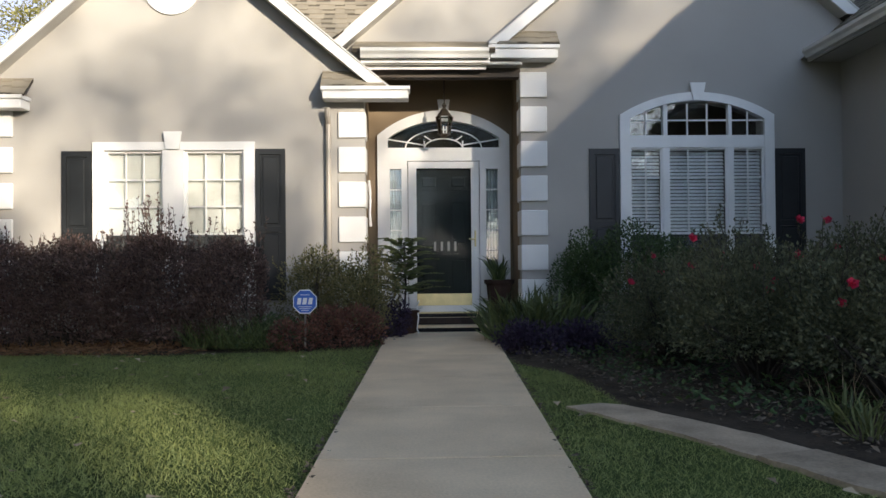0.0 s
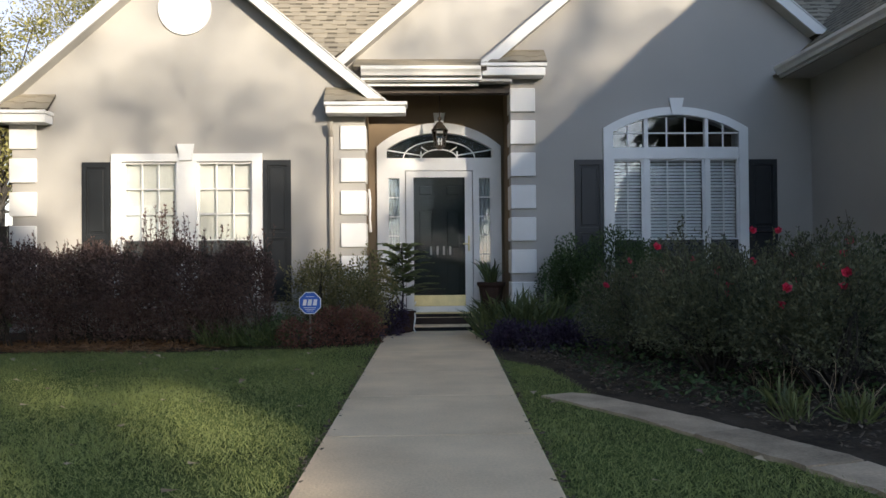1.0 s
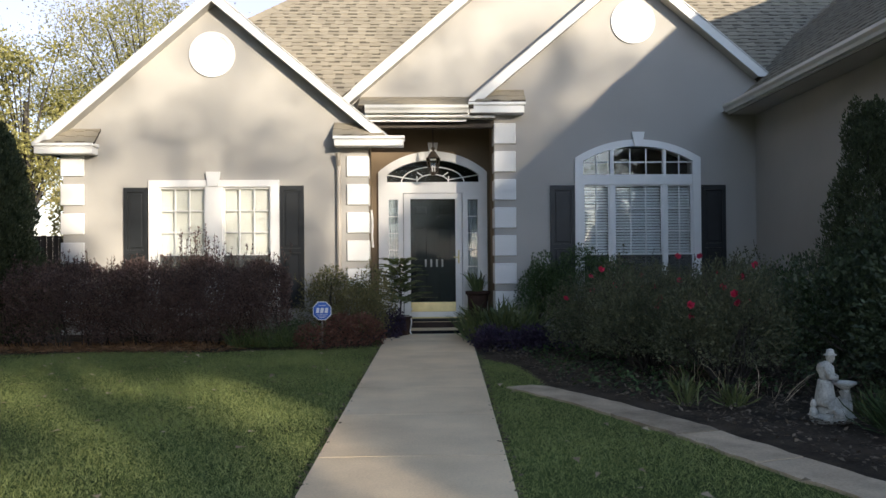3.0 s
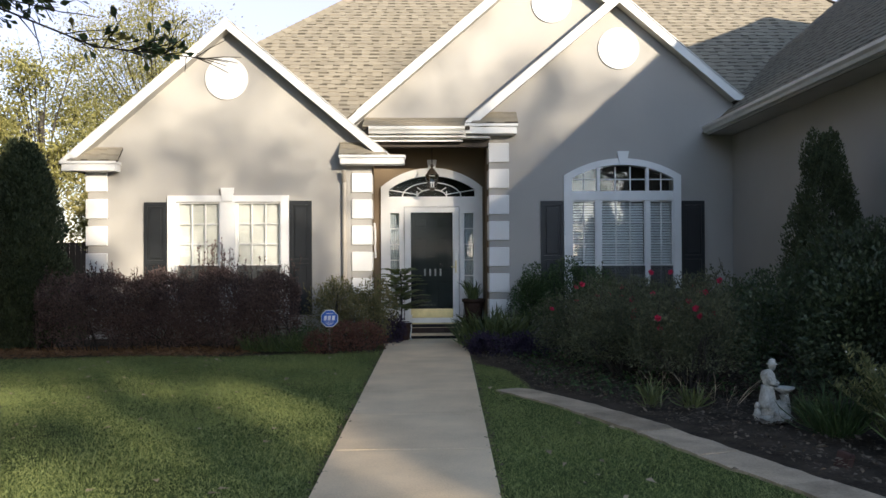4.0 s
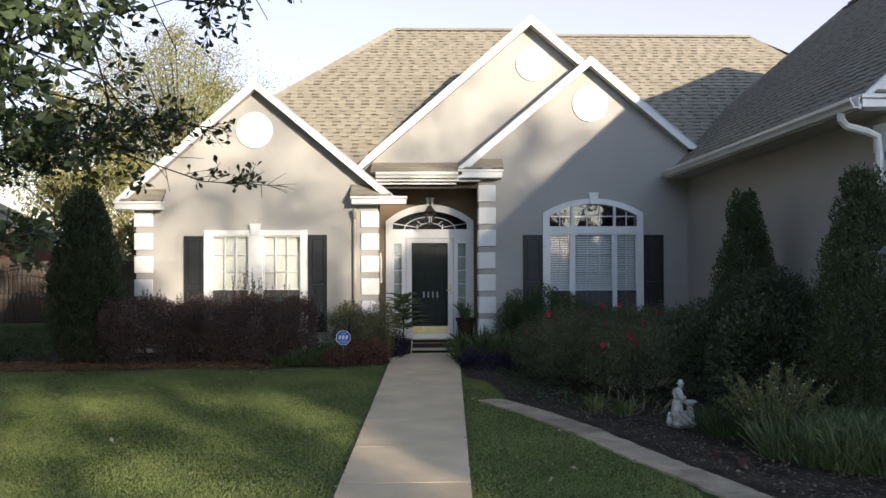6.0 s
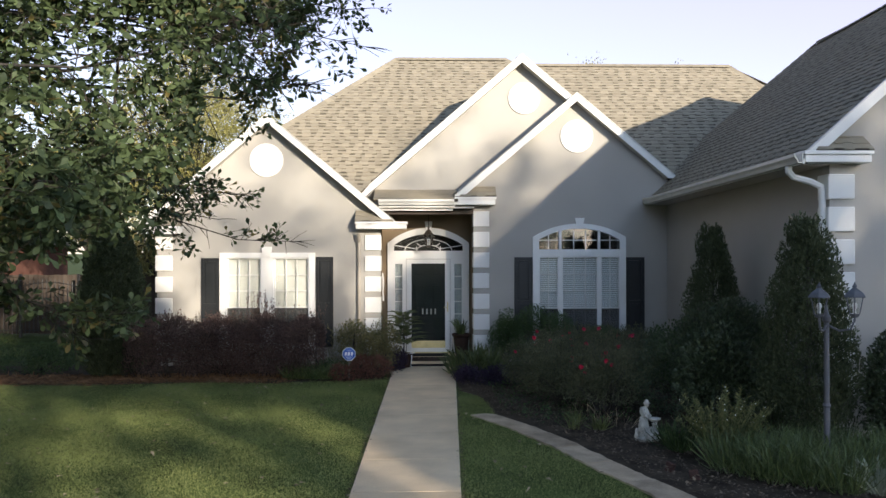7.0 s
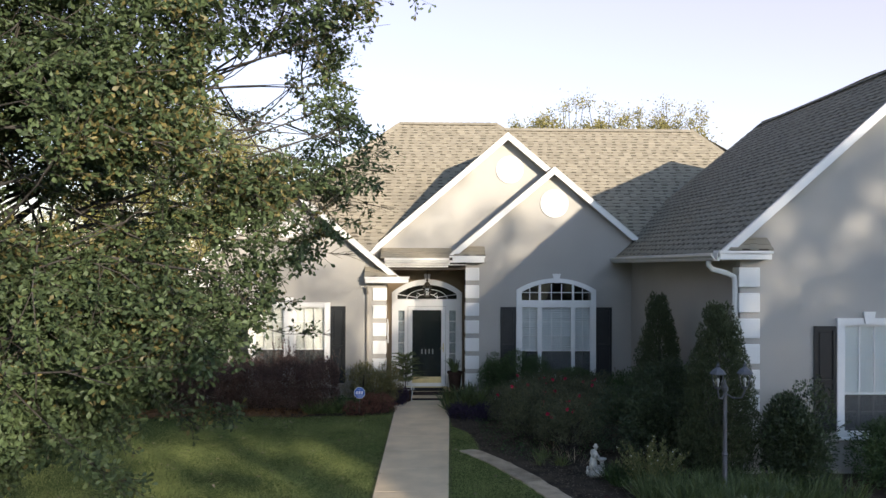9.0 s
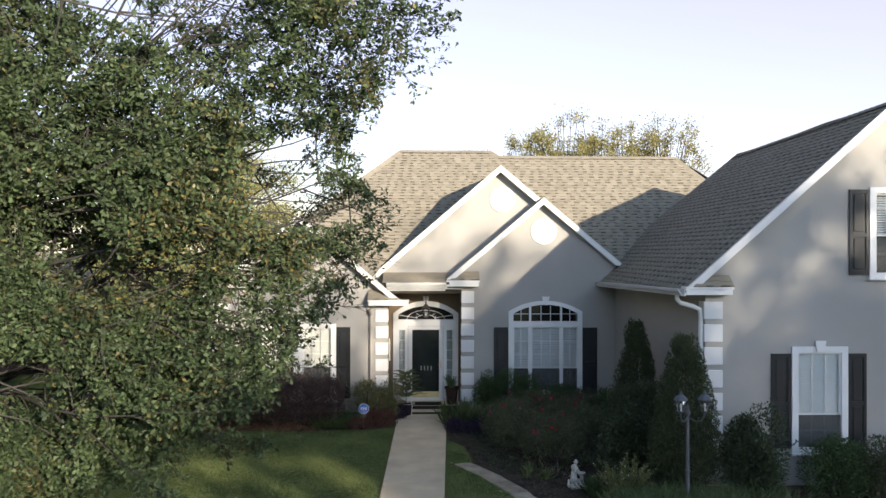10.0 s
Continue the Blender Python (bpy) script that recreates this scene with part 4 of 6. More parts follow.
storm = part("storm_door", slab(rect(0.112, 1.073, 0.2, 2.24), [rect(0.222, 0.965, 0.44, 2.15)], EY - 0.045, EY - 0.008), TRIM, house, "white full-view storm door with a brass kick plate")
g = part("glass", boxed(0.222, 0.965, EY - 0.028, EY - 0.024, 0.44, 2.15), DOORGLASS, storm)
g.visible_shadow = False
part("kick_plate", boxed(0.22, 0.967, EY - 0.052, EY - 0.046, 0.285, 0.445, bevel=0.002), BRASS, storm, "polished brass kick plate")
bm = boxed(1.005, 1.03, EY - 0.06, EY - 0.046, 1.08, 1.3, bevel=0.004)
part("handle", tube(bm, [(1.018, EY - 0.06, 1.18), (1.018, EY - 0.1, 1.18), (0.93, EY - 0.1, 1.185)], 0.01, sides=8), BRASS, storm, "brass lever handle")
for k in range(4):
    x = 0.455 + 0.092 * k
    part("numeral", boxed(x, x + 0.03, EY - 0.034, EY - 0.0295, 1.025, 1.15, bevel=0.001), NUMERAL, storm, "pale plain bar in place of a numeral")
door = part("front_door", boxed(0.15, 1.04, EY + 0.03, EY + 0.075, 0.2, 2.22), DOOR, house, "black six-panel front door behind the storm door")
for x0, x1 in ((0.25, 0.54), (0.65, 0.94)):
    for z0, z1 in ((0.4, 0.95), (1.08, 1.72), (1.85, 2.08)):
        bm = slab(rect(x0, x1, z0, z1), [rect(x0 + 0.03, x1 - 0.03, z0 + 0.03, z1 - 0.03)], EY + 0.008, EY + 0.0295)
        box(bm, x0 + 0.055, x1 - 0.055, EY + 0.012, EY + 0.0295, z0 + 0.055, z1 - 0.055, bevel=0.006)
        part("panel", bm, DOOR, door)
part("threshold", boxed(0.06, 1.12, EY - 0.16, EY - 0.052, 0.172, 0.2, bevel=0.006), BRASS, house, "worn brass threshold")

steps = thing("porch_step", "low brick-edged concrete porch step before the front door", "step", kind="structure")
part("landing", boxed(-0.418, 1.538, 10.42, EY - 0.002, 0.0, 0.165, bevel=0.006), CONCRETE, steps)
part("tread", boxed(-0.05, 1.25, 10.06, 10.393, 0.0, 0.075, bevel=0.006), CONCRETE, steps)
# thin black strip over the tread's front face
part("riser_strip", boxed(-0.05, 1.25, 10.046, 10.058, 0.0, 0.06, bevel=0.003), MAT, steps, "thin black strip along the tread's front")
part("mortar_bed", boxed(-0.4, 1.52, 10.404, 10.418, 0.0, 0.162), MORTAR, steps)
brick_me = boxed(0, 0.095, 0, 0.016, 0, 0.075, bevel=0.004)
bme = bpy.data.meshes.new("brick")
brick_me.to_mesh(bme)
brick_me.free()
bme.materials.append(BRICK)
for k in range(18):
    share("brick", bme, steps, Matrix.Translation((-0.36 + 0.104 * k, 10.396, 0.083)))
tagged(part("door_mat", boxed(0.1, 1.02, 10.45, 10.9, 0.166, 0.182, bevel=0.004), MAT), "black rubber door mat on the porch landing", "door mat")

# porch lantern on its chain
lantern = thing("porch_lantern", "hanging bronze six-sided glass lantern under the porch ceiling", "lantern", at=(0.595, 10.6, 0))
part("chain", tube(bmesh.new(), [(0, 0, 3.4), (0, 0, 2.94)], 0.008, sides=6), PORCHBRONZE, lantern)
part("canopy", turned([(0.06, 3.38), (0.055, 3.4)], 12), PORCHBRONZE, lantern)
part("crown", turned([(0.012, 2.96), (0.03, 2.94), (0.03, 2.92), (0.012, 2.9), (0.04, 2.88), (0.055, 2.855), (0.105, 2.785), (0.115, 2.78)], 6), PORCHBRONZE, lantern)
part("globe", turned([(0.108, 2.779), (0.07, 2.55)], 6), LAMPGLASS, lantern).visible_shadow = False
for k in range(6):
    a = 2 * math.pi * k / 6
    part("rib", tube(bmesh.new(), [(0.112 * math.cos(a), 0.112 * math.sin(a), 2.78), (0.072 * math.cos(a), 0.072 * math.sin(a), 2.55)], 0.007, sides=5), PORCHBRONZE, lantern)
part("base", turned([(0.03, 2.5), (0.05, 2.53), (0.08, 2.545), (0.08, 2.553)], 6), PORCHBRONZE, lantern)
for k in range(3):
    a = 2 * math.pi * k / 3
    part("candle", turned([(0.009, 2.555), (0.009, 2.64), (0.004, 2.66)], 8, m=Matrix.Translation((0.025 * math.cos(a), 0.025 * math.sin(a), 0))), TRIM, lantern)

# ---- plants ----
random.seed(11)


def stems(parent, base, tips, r=0.008, sides=5, name="stem_mass", mat=TWIG, sag=0.1):
    """Bent stems from a base to many tips, in one mesh."""
    bm = bmesh.new()
    base = Vector(base)
    for t in tips:
        t = Vector(t)
        start = base + Vector((random.uniform(-1, 1) * r * 6, random.uniform(-1, 1) * r * 6, 0))
        mid = start.lerp(t, 0.5) + Vector((random.uniform(-1, 1), random.uniform(-1, 1), random.uniform(0, 1))) * sag
        tube(bm, [start, start.lerp(mid, 0.6), mid, mid.lerp(t, 0.5), t], r, r * 0.35, sides)
    ob = part(name, bm, mat, parent)
    ob["kind"] = "stuff"
    return ob


def bush(name, label, category, at, size, n, leaf, mat, shape=OVAL, group="", hollow=0.55, lumps=7, bare=0.12, twigs=14, flowers=0, petal=None, shoots=0):
    """A shrub: stems from one base, and leaves thick over several overlapping lumps with gaps between."""
    x, y, z = at
    sx, sy, sz = size
    b = thing(name, label, category, group, at=(x, y, z))
    centres = rng.normal(size=(lumps, 3))
    centres /= np.linalg.norm(centres, axis=1, keepdims=True)
    centres *= rng.uniform(0.35, 0.62, (lumps, 1))
    centres[:, 2] = np.abs(centres[:, 2]) * 0.8 - 0.12
    radii = rng.uniform(0.38, 0.6, lumps)
    pick = rng.integers(0, lumps, n)
    p, d = ball(n, hollow)
    P = centres[pick] + p * radii[pick][:, None]
    low, top = np.quantile(P[:, 2], 0.03), np.quantile(P[:, 2], 0.985)
    wide = np.quantile(np.abs(P[:, :2]), 0.96)
    fit = np.array([sx / wide, sy / wide, sz / (top - low)])
    P = (P - np.array([0, 0, low])) * fit
    keep = P[:, 2] > bare * sz
    P, d = P[keep], d[keep]
    ways = d + rng.normal(0, 0.5, d.shape) + np.array([0, 0, 0.35])
    stems(b, (0, 0, -0.02), [tuple((c * random.uniform(0.9, 1.5) - np.array([0, 0, low])) * fit) for c in centres[rng.integers(0, lumps, twigs)]], 0.012, sag=0.06)
    tips = []
    if shoots:
        # stray shoots that stand out of the leafy mass
        bm = bmesh.new()
        high = P[P[:, 2] > 0.6 * sz]
        more, lean = [], []
        for q in high[rng.integers(0, len(high), shoots)]:
            q = Vector(q)
            out = Vector((q.x * 0.35 / sx, q.y * 0.35 / sy, 1)) + Vector((random.gauss(0, 0.3), random.gauss(0, 0.3), 0))
            tip = q + out.normalized() * random.uniform(0.1, 0.3) * min(1.0, sz)
            tube(bm, [q, q.lerp(tip, 0.5) + Vector((random.gauss(0, 0.012), random.gauss(0, 0.012), 0)), tip], 0.004, 0.002, 4)
            tips.append(tip)
            for k in range(14):
                more.append(tuple(q.lerp(tip, random.uniform(0.1, 1.0))))
                lean.append((random.gauss(0, 0.7), random.gauss(0, 0.7), 0.5))
        part("shoot_mass", bm, TWIG, b)["kind"] = "stuff"
        P, ways = np.vstack([P, more]), np.vstack([ways, lean])
    scatter("foliage", P, ways, rng.uniform(0.7, 1.3, len(P)) * leaf, shape, mat, b)
    if flowers:
        for q in tips[:flowers // 2]:
            blossom(b, q, petal)
        flowers -= len(tips[:flowers // 2])
        top = P[(P[:, 2] > 0.55 * sz)]
        for q in top[rng.integers(0, len(top), flowers)]:
            blossom(b, Vector((q[0] * 1.05, q[1] * 1.12, q[2] + random.uniform(0.0, 0.12))), petal)
    return b


def blossom(parent, at, mat, r=0.045):
    """A double bloom of cupped petals."""
    bm = bmesh.new()
    tilt_all = pose(0, 0, 0, random.uniform(20, 75), 0, random.uniform(-60, 60))
    for ringn, (k, tilt, rr) in enumerate(((5, 38, 1.0), (5, 58, 0.9), (4, 78, 0.7))):
        for i in range(k):
            m = Matrix.Translation(at) @ tilt_all @ pose(0, 0, 0, random.uniform(-8, 8), 0, 360 * i / k + 31 * ringn) @ pose(0, 0, 0, tilt, 0, 0)
            v = [bm.verts.new(m @ Vector(q)) for q in ((0, 0, 0), (-0.6 * r * rr, 0.7 * r * rr, 0.1 * r), (0, 1.25 * r * rr, 0.3 * r), (0.6 * r * rr, 0.7 * r * rr, 0.1 * r))]
            bm.faces.new(v)
    return part("bloom", bm, mat, parent, "red bloom" if mat is PETAL else "")


def cone_tree(name, label, at, r, h, n, mat=CEDAR, group="", power=0.75, fine=1.0):
    """A conical evergreen: upright sprays, dense on the skin, with an uneven outline."""
    b = thing(name, label, "shrub", group, at=at)
    part("trunk", tube(bmesh.new(), [(0, 0, -0.05), (0.02, 0, h * 0.5), (0, 0, h * 0.92)], 0.05, 0.01, 7), BARK, b)
    # upright plumes of sprays, each with its own reach, so that the outline is lobed and uneven
    k = 170
    pz, pa = rng.random(k) ** 1.15 * 0.9, rng.uniform(0, 2 * math.pi, k)
    reach = r * np.minimum(1.0, 0.6 + 1.8 * pz) * (1 - pz) ** power * rng.uniform(0.82, 1.06, k)
    tall = h * rng.uniform(0.12, 0.24, k) * (1 - 0.45 * pz)
    pick = rng.integers(0, k, n)
    u = rng.random(n)
    fat = (0.26 * r * (1 - 0.5 * pz[pick])) * np.sin(math.pi * np.clip(0.12 + 0.88 * u, 0, 1)) ** 0.7 * (0.45 + 0.55 * rng.random(n) ** 0.5)
    q = rng.uniform(0, 2 * math.pi, n)
    out = reach[pick] * (0.72 + 0.2 * (1 - u))
    P = np.c_[out * np.cos(pa[pick]) + fat * np.cos(q), out * np.sin(pa[pick]) + fat * np.sin(q), np.minimum(pz[pick] * h + u * tall[pick], h * (1 - 0.05 * rng.random(n))) + 0.04]
    core = rng.random(n) < 0.3
    cz, ca = rng.random(n) ** 1.2, rng.uniform(0, 2 * math.pi, n)
    cr = 0.86 * r * np.minimum(1.0, 0.6 + 1.8 * cz) * (1 - cz) ** power * rng.random(n) ** 0.4
    P = np.where(core[:, None], np.c_[cr * np.cos(ca), cr * np.sin(ca), 0.06 + cz * (h - 0.1)], P)
    ways = np.c_[P[:, 0] * 0.7 / r, P[:, 1] * 0.7 / r, np.full(n, 0.9)] + rng.normal(0, 0.35, (n, 3))
    scatter("foliage", P, ways, rng.uniform(0.022, 0.05, n) * fine, SPRAY, mat, b)
    return b


def tuft(name, label, category, at, n, length, mat, shape=LONG, spread=0.9, r=0.12, group="", width=1.0):
    """Arching strap leaves from one crown."""
    b = thing(name, label, category, group, at=at)
    a = rng.uniform(0, 2 * math.pi, n)
    rr = r * np.sqrt(rng.random(n))
    P = np.c_[rr * np.cos(a), rr * np.sin(a), np.full(n, 0.0)]
    ways = np.c_[np.cos(a) * spread * rng.random(n), np.sin(a) * spread * rng.random(n), np.full(n, 0.8)] + rng.normal(0, 0.12, (n, 3))
    V = [(x * width, y, z) for x, y, z in shape[0]]
    scatter("leaves", P, ways, rng.uniform(0.6, 1.15, n) * length, (V, shape[1]), mat, b, up=0.45)
    return b


# purple hedge before the left window: one clipped row with stray shoots
hedge = thing("hedge", "dark purple-leaved hedge with stray shoots before the window", "hedge", at=(-3.3, 9.0, 0))
n = 66000
u, v, w = rng.random(n), rng.random(n), rng.random(n)
face = rng.random(n)
hx = -2.0 + 3.85 * u
wav = np.array([noise.noise((x * 1.6, 0.3, 5)) for x in hx])
hgt = 1.07 + 0.2 * np.array([noise.noise((x * 2.3, 4, 1)) for x in hx])
end = np.clip(np.minimum((hx + 2.0), (1.85 - hx)) / 0.3, 0.1, 1) ** 0.5
wid = (0.62 + 0.1 * wav) * end
hgt += 0.1 * np.array([noise.noise((x * 5.5, 2, 9)) for x in hx])
hy, hz = (2 * v - 1), 0.1 + 0.9 * w
hy = np.where(face < 0.4, -1 + 0.25 * v ** 2, hy)  # thick leafy front
hz = np.where((face > 0.4) & (face < 0.6), 1 - 0.18 * w ** 2, hz)  # and top
hz *= 1 - 0.22 * np.abs(hy) ** 4 * (hz > 0.5)
hz *= 0.8 + 0.2 * end
bulge = (1 - 0.3 * np.clip(0.35 - hz, 0, 1)) * (1 + 0.24 * np.array([noise.noise((x * 3.2, z * 3.0, 6)) for x, z in zip(hx, hz)]))
P = np.c_[hx, hy * wid * bulge + 0.06 * rng.normal(size=n), hz * hgt + 0.035 * rng.normal(size=n)]
ways = np.c_[rng.normal(0, 0.6, n), hy + rng.normal(0, 0.5, n), np.full(n, 0.5) + rng.normal(0, 0.4, n)]
thick = np.clip(0.12 + 2.0 * P[:, 2] + 1.1 * np.array([noise.noise((p[0] * 2.6, 3, p[2] * 2)) for p in P]), 0.05, 1)
thick = np.where(P[:, 2] > 0.62, np.maximum(thick, 0.85), thick)
kept = rng.random(n) < thick
scatter("foliage", P[kept], ways[kept], rng.uniform(0.026, 0.05, int(kept.sum())), OVAL, PURPLE, hedge)
shoots = [(random.uniform(-1.9, 1.75), random.uniform(-0.4, 0.35), random.uniform(0.08, 0.34)) for _ in range(210)] + [(0.62 + random.gauss(0, 0.2), random.uniform(-0.3, 0.1), random.uniform(0.2, 0.72)) for _ in range(46)] + [(1.45 + random.gauss(0, 0.18), random.uniform(-0.3, 0.1), random.uniform(0.15, 0.45)) for _ in range(22)] + [(-1.05 + random.gauss(0, 0.14), random.uniform(-0.3, 0.1), random.uniform(0.15, 0.42)) for _ in range(18)]
bm = bmesh.new()
P, D = [], []
for x, y, L in shoots:
    p0 = Vector((x, y, 0.94))
    tip = p0 + Vector((random.uniform(-0.08, 0.08), random.uniform(-0.06, 0.06), L))
    tube(bm, [p0, p0.lerp(tip, 0.5) + Vector((random.uniform(-0.015, 0.015), 0, 0)), tip], 0.004, 0.002, 4)
    for k in range(int(L / 0.028)):
        s = random.uniform(0.1, 1)
        P.append(p0.lerp(tip, s))
        D.append((random.uniform(-1, 1), random.uniform(-1, 1), 0.8))
part("shoot_mass", bm, TWIG, hedge)["kind"] = "stuff"
scatter("shoot_leaves", P, D, rng.uniform(0.025, 0.05, len(P)), OVAL, PURPLE, hedge)
stems(hedge, (0, -0.1, 0), [(x, random.uniform(-0.4, 0.2), random.uniform(0.4, 0.9)) for x in (-1.8, -1.5, -1.2, -0.8, -0.4, 0.1, 0.5, 0.9, 1.3, 1.6)], 0.012)
bm = bmesh.new()
for k in range(70):
    x = random.uniform(-1.9, 1.75)
    tube(bm, [(x, -0.35, 0), (x + random.uniform(-0.1, 0.1), -0.45, 0.25), (x + random.uniform(-0.2, 0.2), -0.5, 0.6)], 0.009, 0.005, 5)
part("stem_mass", bm, TWIG, hedge)["kind"] = "stuff"

cone_tree("arborvitae", "tall dark green cone-shaped arborvitae beside the house corner", (-5.58, 9.0, 0), 0.80, 3.12, 90000, power=0.55, fine=1.25)
cone_tree("arborvitae", "slim dark conical evergreen against the wing's wall", (5.10, 6.0, 0), 0.64, 2.82, 38000, power=0.66, group="conical evergreens")
cone_tree("arborvitae", "conical evergreen at the wing's corner behind the lamp post", (5.12, 2.85, 0), 0.74, 2.82, 44000, power=0.62, group="conical evergreens")
bush("shrub", "low clipped bright green shrub at the bed's end", "shrub", (-7.2, 9.3, 0), (0.6, 0.5, 0.55), 3500, 0.04, BOXLEAF)
bush("shrub", "low green shrub beside the iron fence", "shrub", (-8.6, 10.2, 0), (0.7, 0.6, 0.7), 3000, 0.045, BOXLEAF)
bush("shrub", "twiggy grey-green shrub beside the porch column", "shrub", (-0.92, 9.25, 0), (0.46, 0.42, 0.96), 7000, 0.034, GREYLEAF, bare=0.2, twigs=30, shoots=30)
bush("shrub", "loose green shrub before the porch column", "shrub", (-0.36, 9.35, 0), (0.38, 0.38, 0.93), 7500, 0.034, GREYLEAF, bare=0.15, twigs=18, shoots=24)
bush("shrub", "low reddish nandina shrub at the walk's edge", "shrub", (-0.58, 8.6, 0), (0.34, 0.3, 0.40), 3200, 0.035, REDLEAF, bare=0.05)
bush("shrub", "small reddish-brown shrub behind the yard sign", "shrub", (-0.95, 8.35, 0), (0.28, 0.25, 0.3), 1200, 0.035, REDLEAF, bare=0.05)
bush("shrub", "small dark purple plant at the walk's end", "shrub", (-0.12, 9.5, 0), (0.26, 0.26, 0.42), 2200, 0.04, VIOLET, bare=0.05)
bush("shrub", "low dark green shrub between hedge and sign", "shrub", (-1.35, 8.75, 0), (0.42, 0.35, 0.3), 2200, 0.035, BOXLEAF, bare=0.05)
for x, y in ((-2.05, 8.45), (-1.82, 8.5), (-1.6, 8.5), (-1.38, 8.52), (-1.15, 8.6)):
    tuft("liriope", "clump of arching dark green strap leaves at the bed's edge", "grass clump", (x, y, 0.01), 130, 0.34, STRAP, spread=1.5, r=0.13, group="strap-leaf clumps", width=0.4)
# tall feathery plant in a pot by the door
pot = thing("potted_plant", "tall feathery green plant in a dark pot beside the door", "potted plant", at=(0.06, 9.95, 0.0))
part("pot", turned([(0.10, 0.0), (0.14, 0.02), (0.17, 0.26), (0.185, 0.27), (0.185, 0.30), (0.16, 0.30), (0.15, 0.27)], 18), CLAY, pot)
P, D, S = [], [], []
bm = bmesh.new()
tube(bm, [(0, 0, 0.25), (0.02, 0, 0.6), (0.0, 0, 1.12)], 0.014, 0.008, 6)
for k in range(40):
    a, z = 2.4 * k, 0.5 + 0.66 * (k // 5) / 8 + 0.02 * math.sin(7 * k)
    L = 0.52 * (1.05 - 0.5 * k / 40)
    tip = Vector((L * math.cos(a), L * math.sin(a), z + 0.07))
    base = Vector((0, 0, z - 0.02))
    tube(bm, [base, base.lerp(tip, 0.5) + Vector((0, 0, 0.04)), tip], 0.004, 0.002, 4)
    for i in range(12):
        s = (i + 1) / 12
        q = base.lerp(tip, s) + Vector((0, 0, 0.04 * math.sin(math.pi * s)))
        d = (tip - base).normalized()
        sd = d.cross(Vector((0, 0, 1)))
        for g in (-1, 1):
            P.append(q)
            D.append(sd * g + d * 0.6)
            S.append(0.13 * (1.1 - 0.6 * s))
part("stem", bm, TWIG, pot)
scatter("leaves", P, D, S, ([(0, 0, 0), (-0.15, 0.4, 0.02), (0, 1, -0.1), (0.15, 0.4, 0.02)], [(0, 2, 1), (0, 3, 2)]), FERN, pot, up=0.3)
# white wrought stand beside it
stand = thing("plant_stand", "small white scrolled metal plant stand by the walk", "plant stand", at=(0.1, 10.02, 0.0))
for k in range(4):
    a = math.pi / 4 + k * math.pi / 2
    c, s_ = math.cos(a), math.sin(a)
    part("leg", tube(bmesh.new(), [(0.2 * c, 0.2 * s_, 0), (0.16 * c, 0.16 * s_, 0.06), (0.19 * c, 0.19 * s_, 0.2), (0.15 * c, 0.15 * s_, 0.34), (0.2 * c, 0.2 * s_, 0.4)], 0.008, sides=6), TRIM, stand)
part("ring", tube(bmesh.new(), [(0.19 * math.cos(2 * math.pi * i / 20), 0.19 * math.sin(2 * math.pi * i / 20), 0.3) for i in range(21)], 0.007, sides=6), TRIM, stand)
# potted plant on the other side of the steps
pot = thing("potted_plant", "terracotta pot with a scraggly spiky plant by the porch", "potted plant", at=(1.3, 10.62, 0.166))
part("pot", turned([(0.11, 0.0), (0.13, 0.03), (0.17, 0.40), (0.2, 0.43), (0.2, 0.47), (0.17, 0.47), (0.16, 0.43)], 18), CLAY, pot)
n = 70
a = rng.uniform(0, 6.28, n)
scatter("leaves", np.c_[0.06 * np.cos(a), 0.06 * np.sin(a), np.full(n, 0.45)], np.c_[np.cos(a) * 0.6, np.sin(a) * 0.6, np.full(n, 0.9)] + rng.normal(0, 0.2, (n, 3)), rng.uniform(0.18, 0.4, n), LONG, STRAP, pot, up=0.6)

# right of the walk
for x, y, n, L in ((1.42, 9.1, 90, 0.66), (1.16, 9.0, 60, 0.5), (1.74, 9.0, 90, 0.64), (1.5, 8.62, 70, 0.55), (1.25, 8.6, 50, 0.42)):
    tuft("sword_leaf_plant", "clump of broad sword-like green leaves beside the steps", "plant", (x, y, 0.0), 2 * n, 0.9 * L, FERN, spread=1.25, r=0.2, group="sword-leaf plants", width=0.7)
for x, y, s in ((1.36, 7.95, 0.24), (1.62, 7.8, 0.28), (1.92, 7.75, 0.28), (1.28, 8.25, 0.2), (1.75, 8.2, 0.28)):
    bush("purple_heart", "low mound of deep purple trailing foliage", "plant", (x, y, 0), (s * 1.05, s * 0.85, 0.26), 950, 0.044, VIOLET, group="purple mounds", bare=0.0, hollow=0.15)
bush("boxwood", "rounded dark green boxwood beside the porch", "shrub", (2.12, 9.6, 0), (0.34, 0.36, 1.08), 13000, 0.034, BOXLEAF, group="boxwoods", bare=0.35, shoots=5)
bush("boxwood", "rounded dark green boxwood under the arched window", "shrub", (3.0, 9.35, 0), (0.6, 0.45, 1.2), 18000, 0.034, BOXLEAF, group="boxwoods", bare=0.1, shoots=6)
bush("boxwood", "dark green boxwood under the arched window", "shrub", (4.3, 9.5, 0), (0.7, 0.45, 0.82), 12000, 0.036, BOXLEAF, group="boxwoods", bare=0.1)
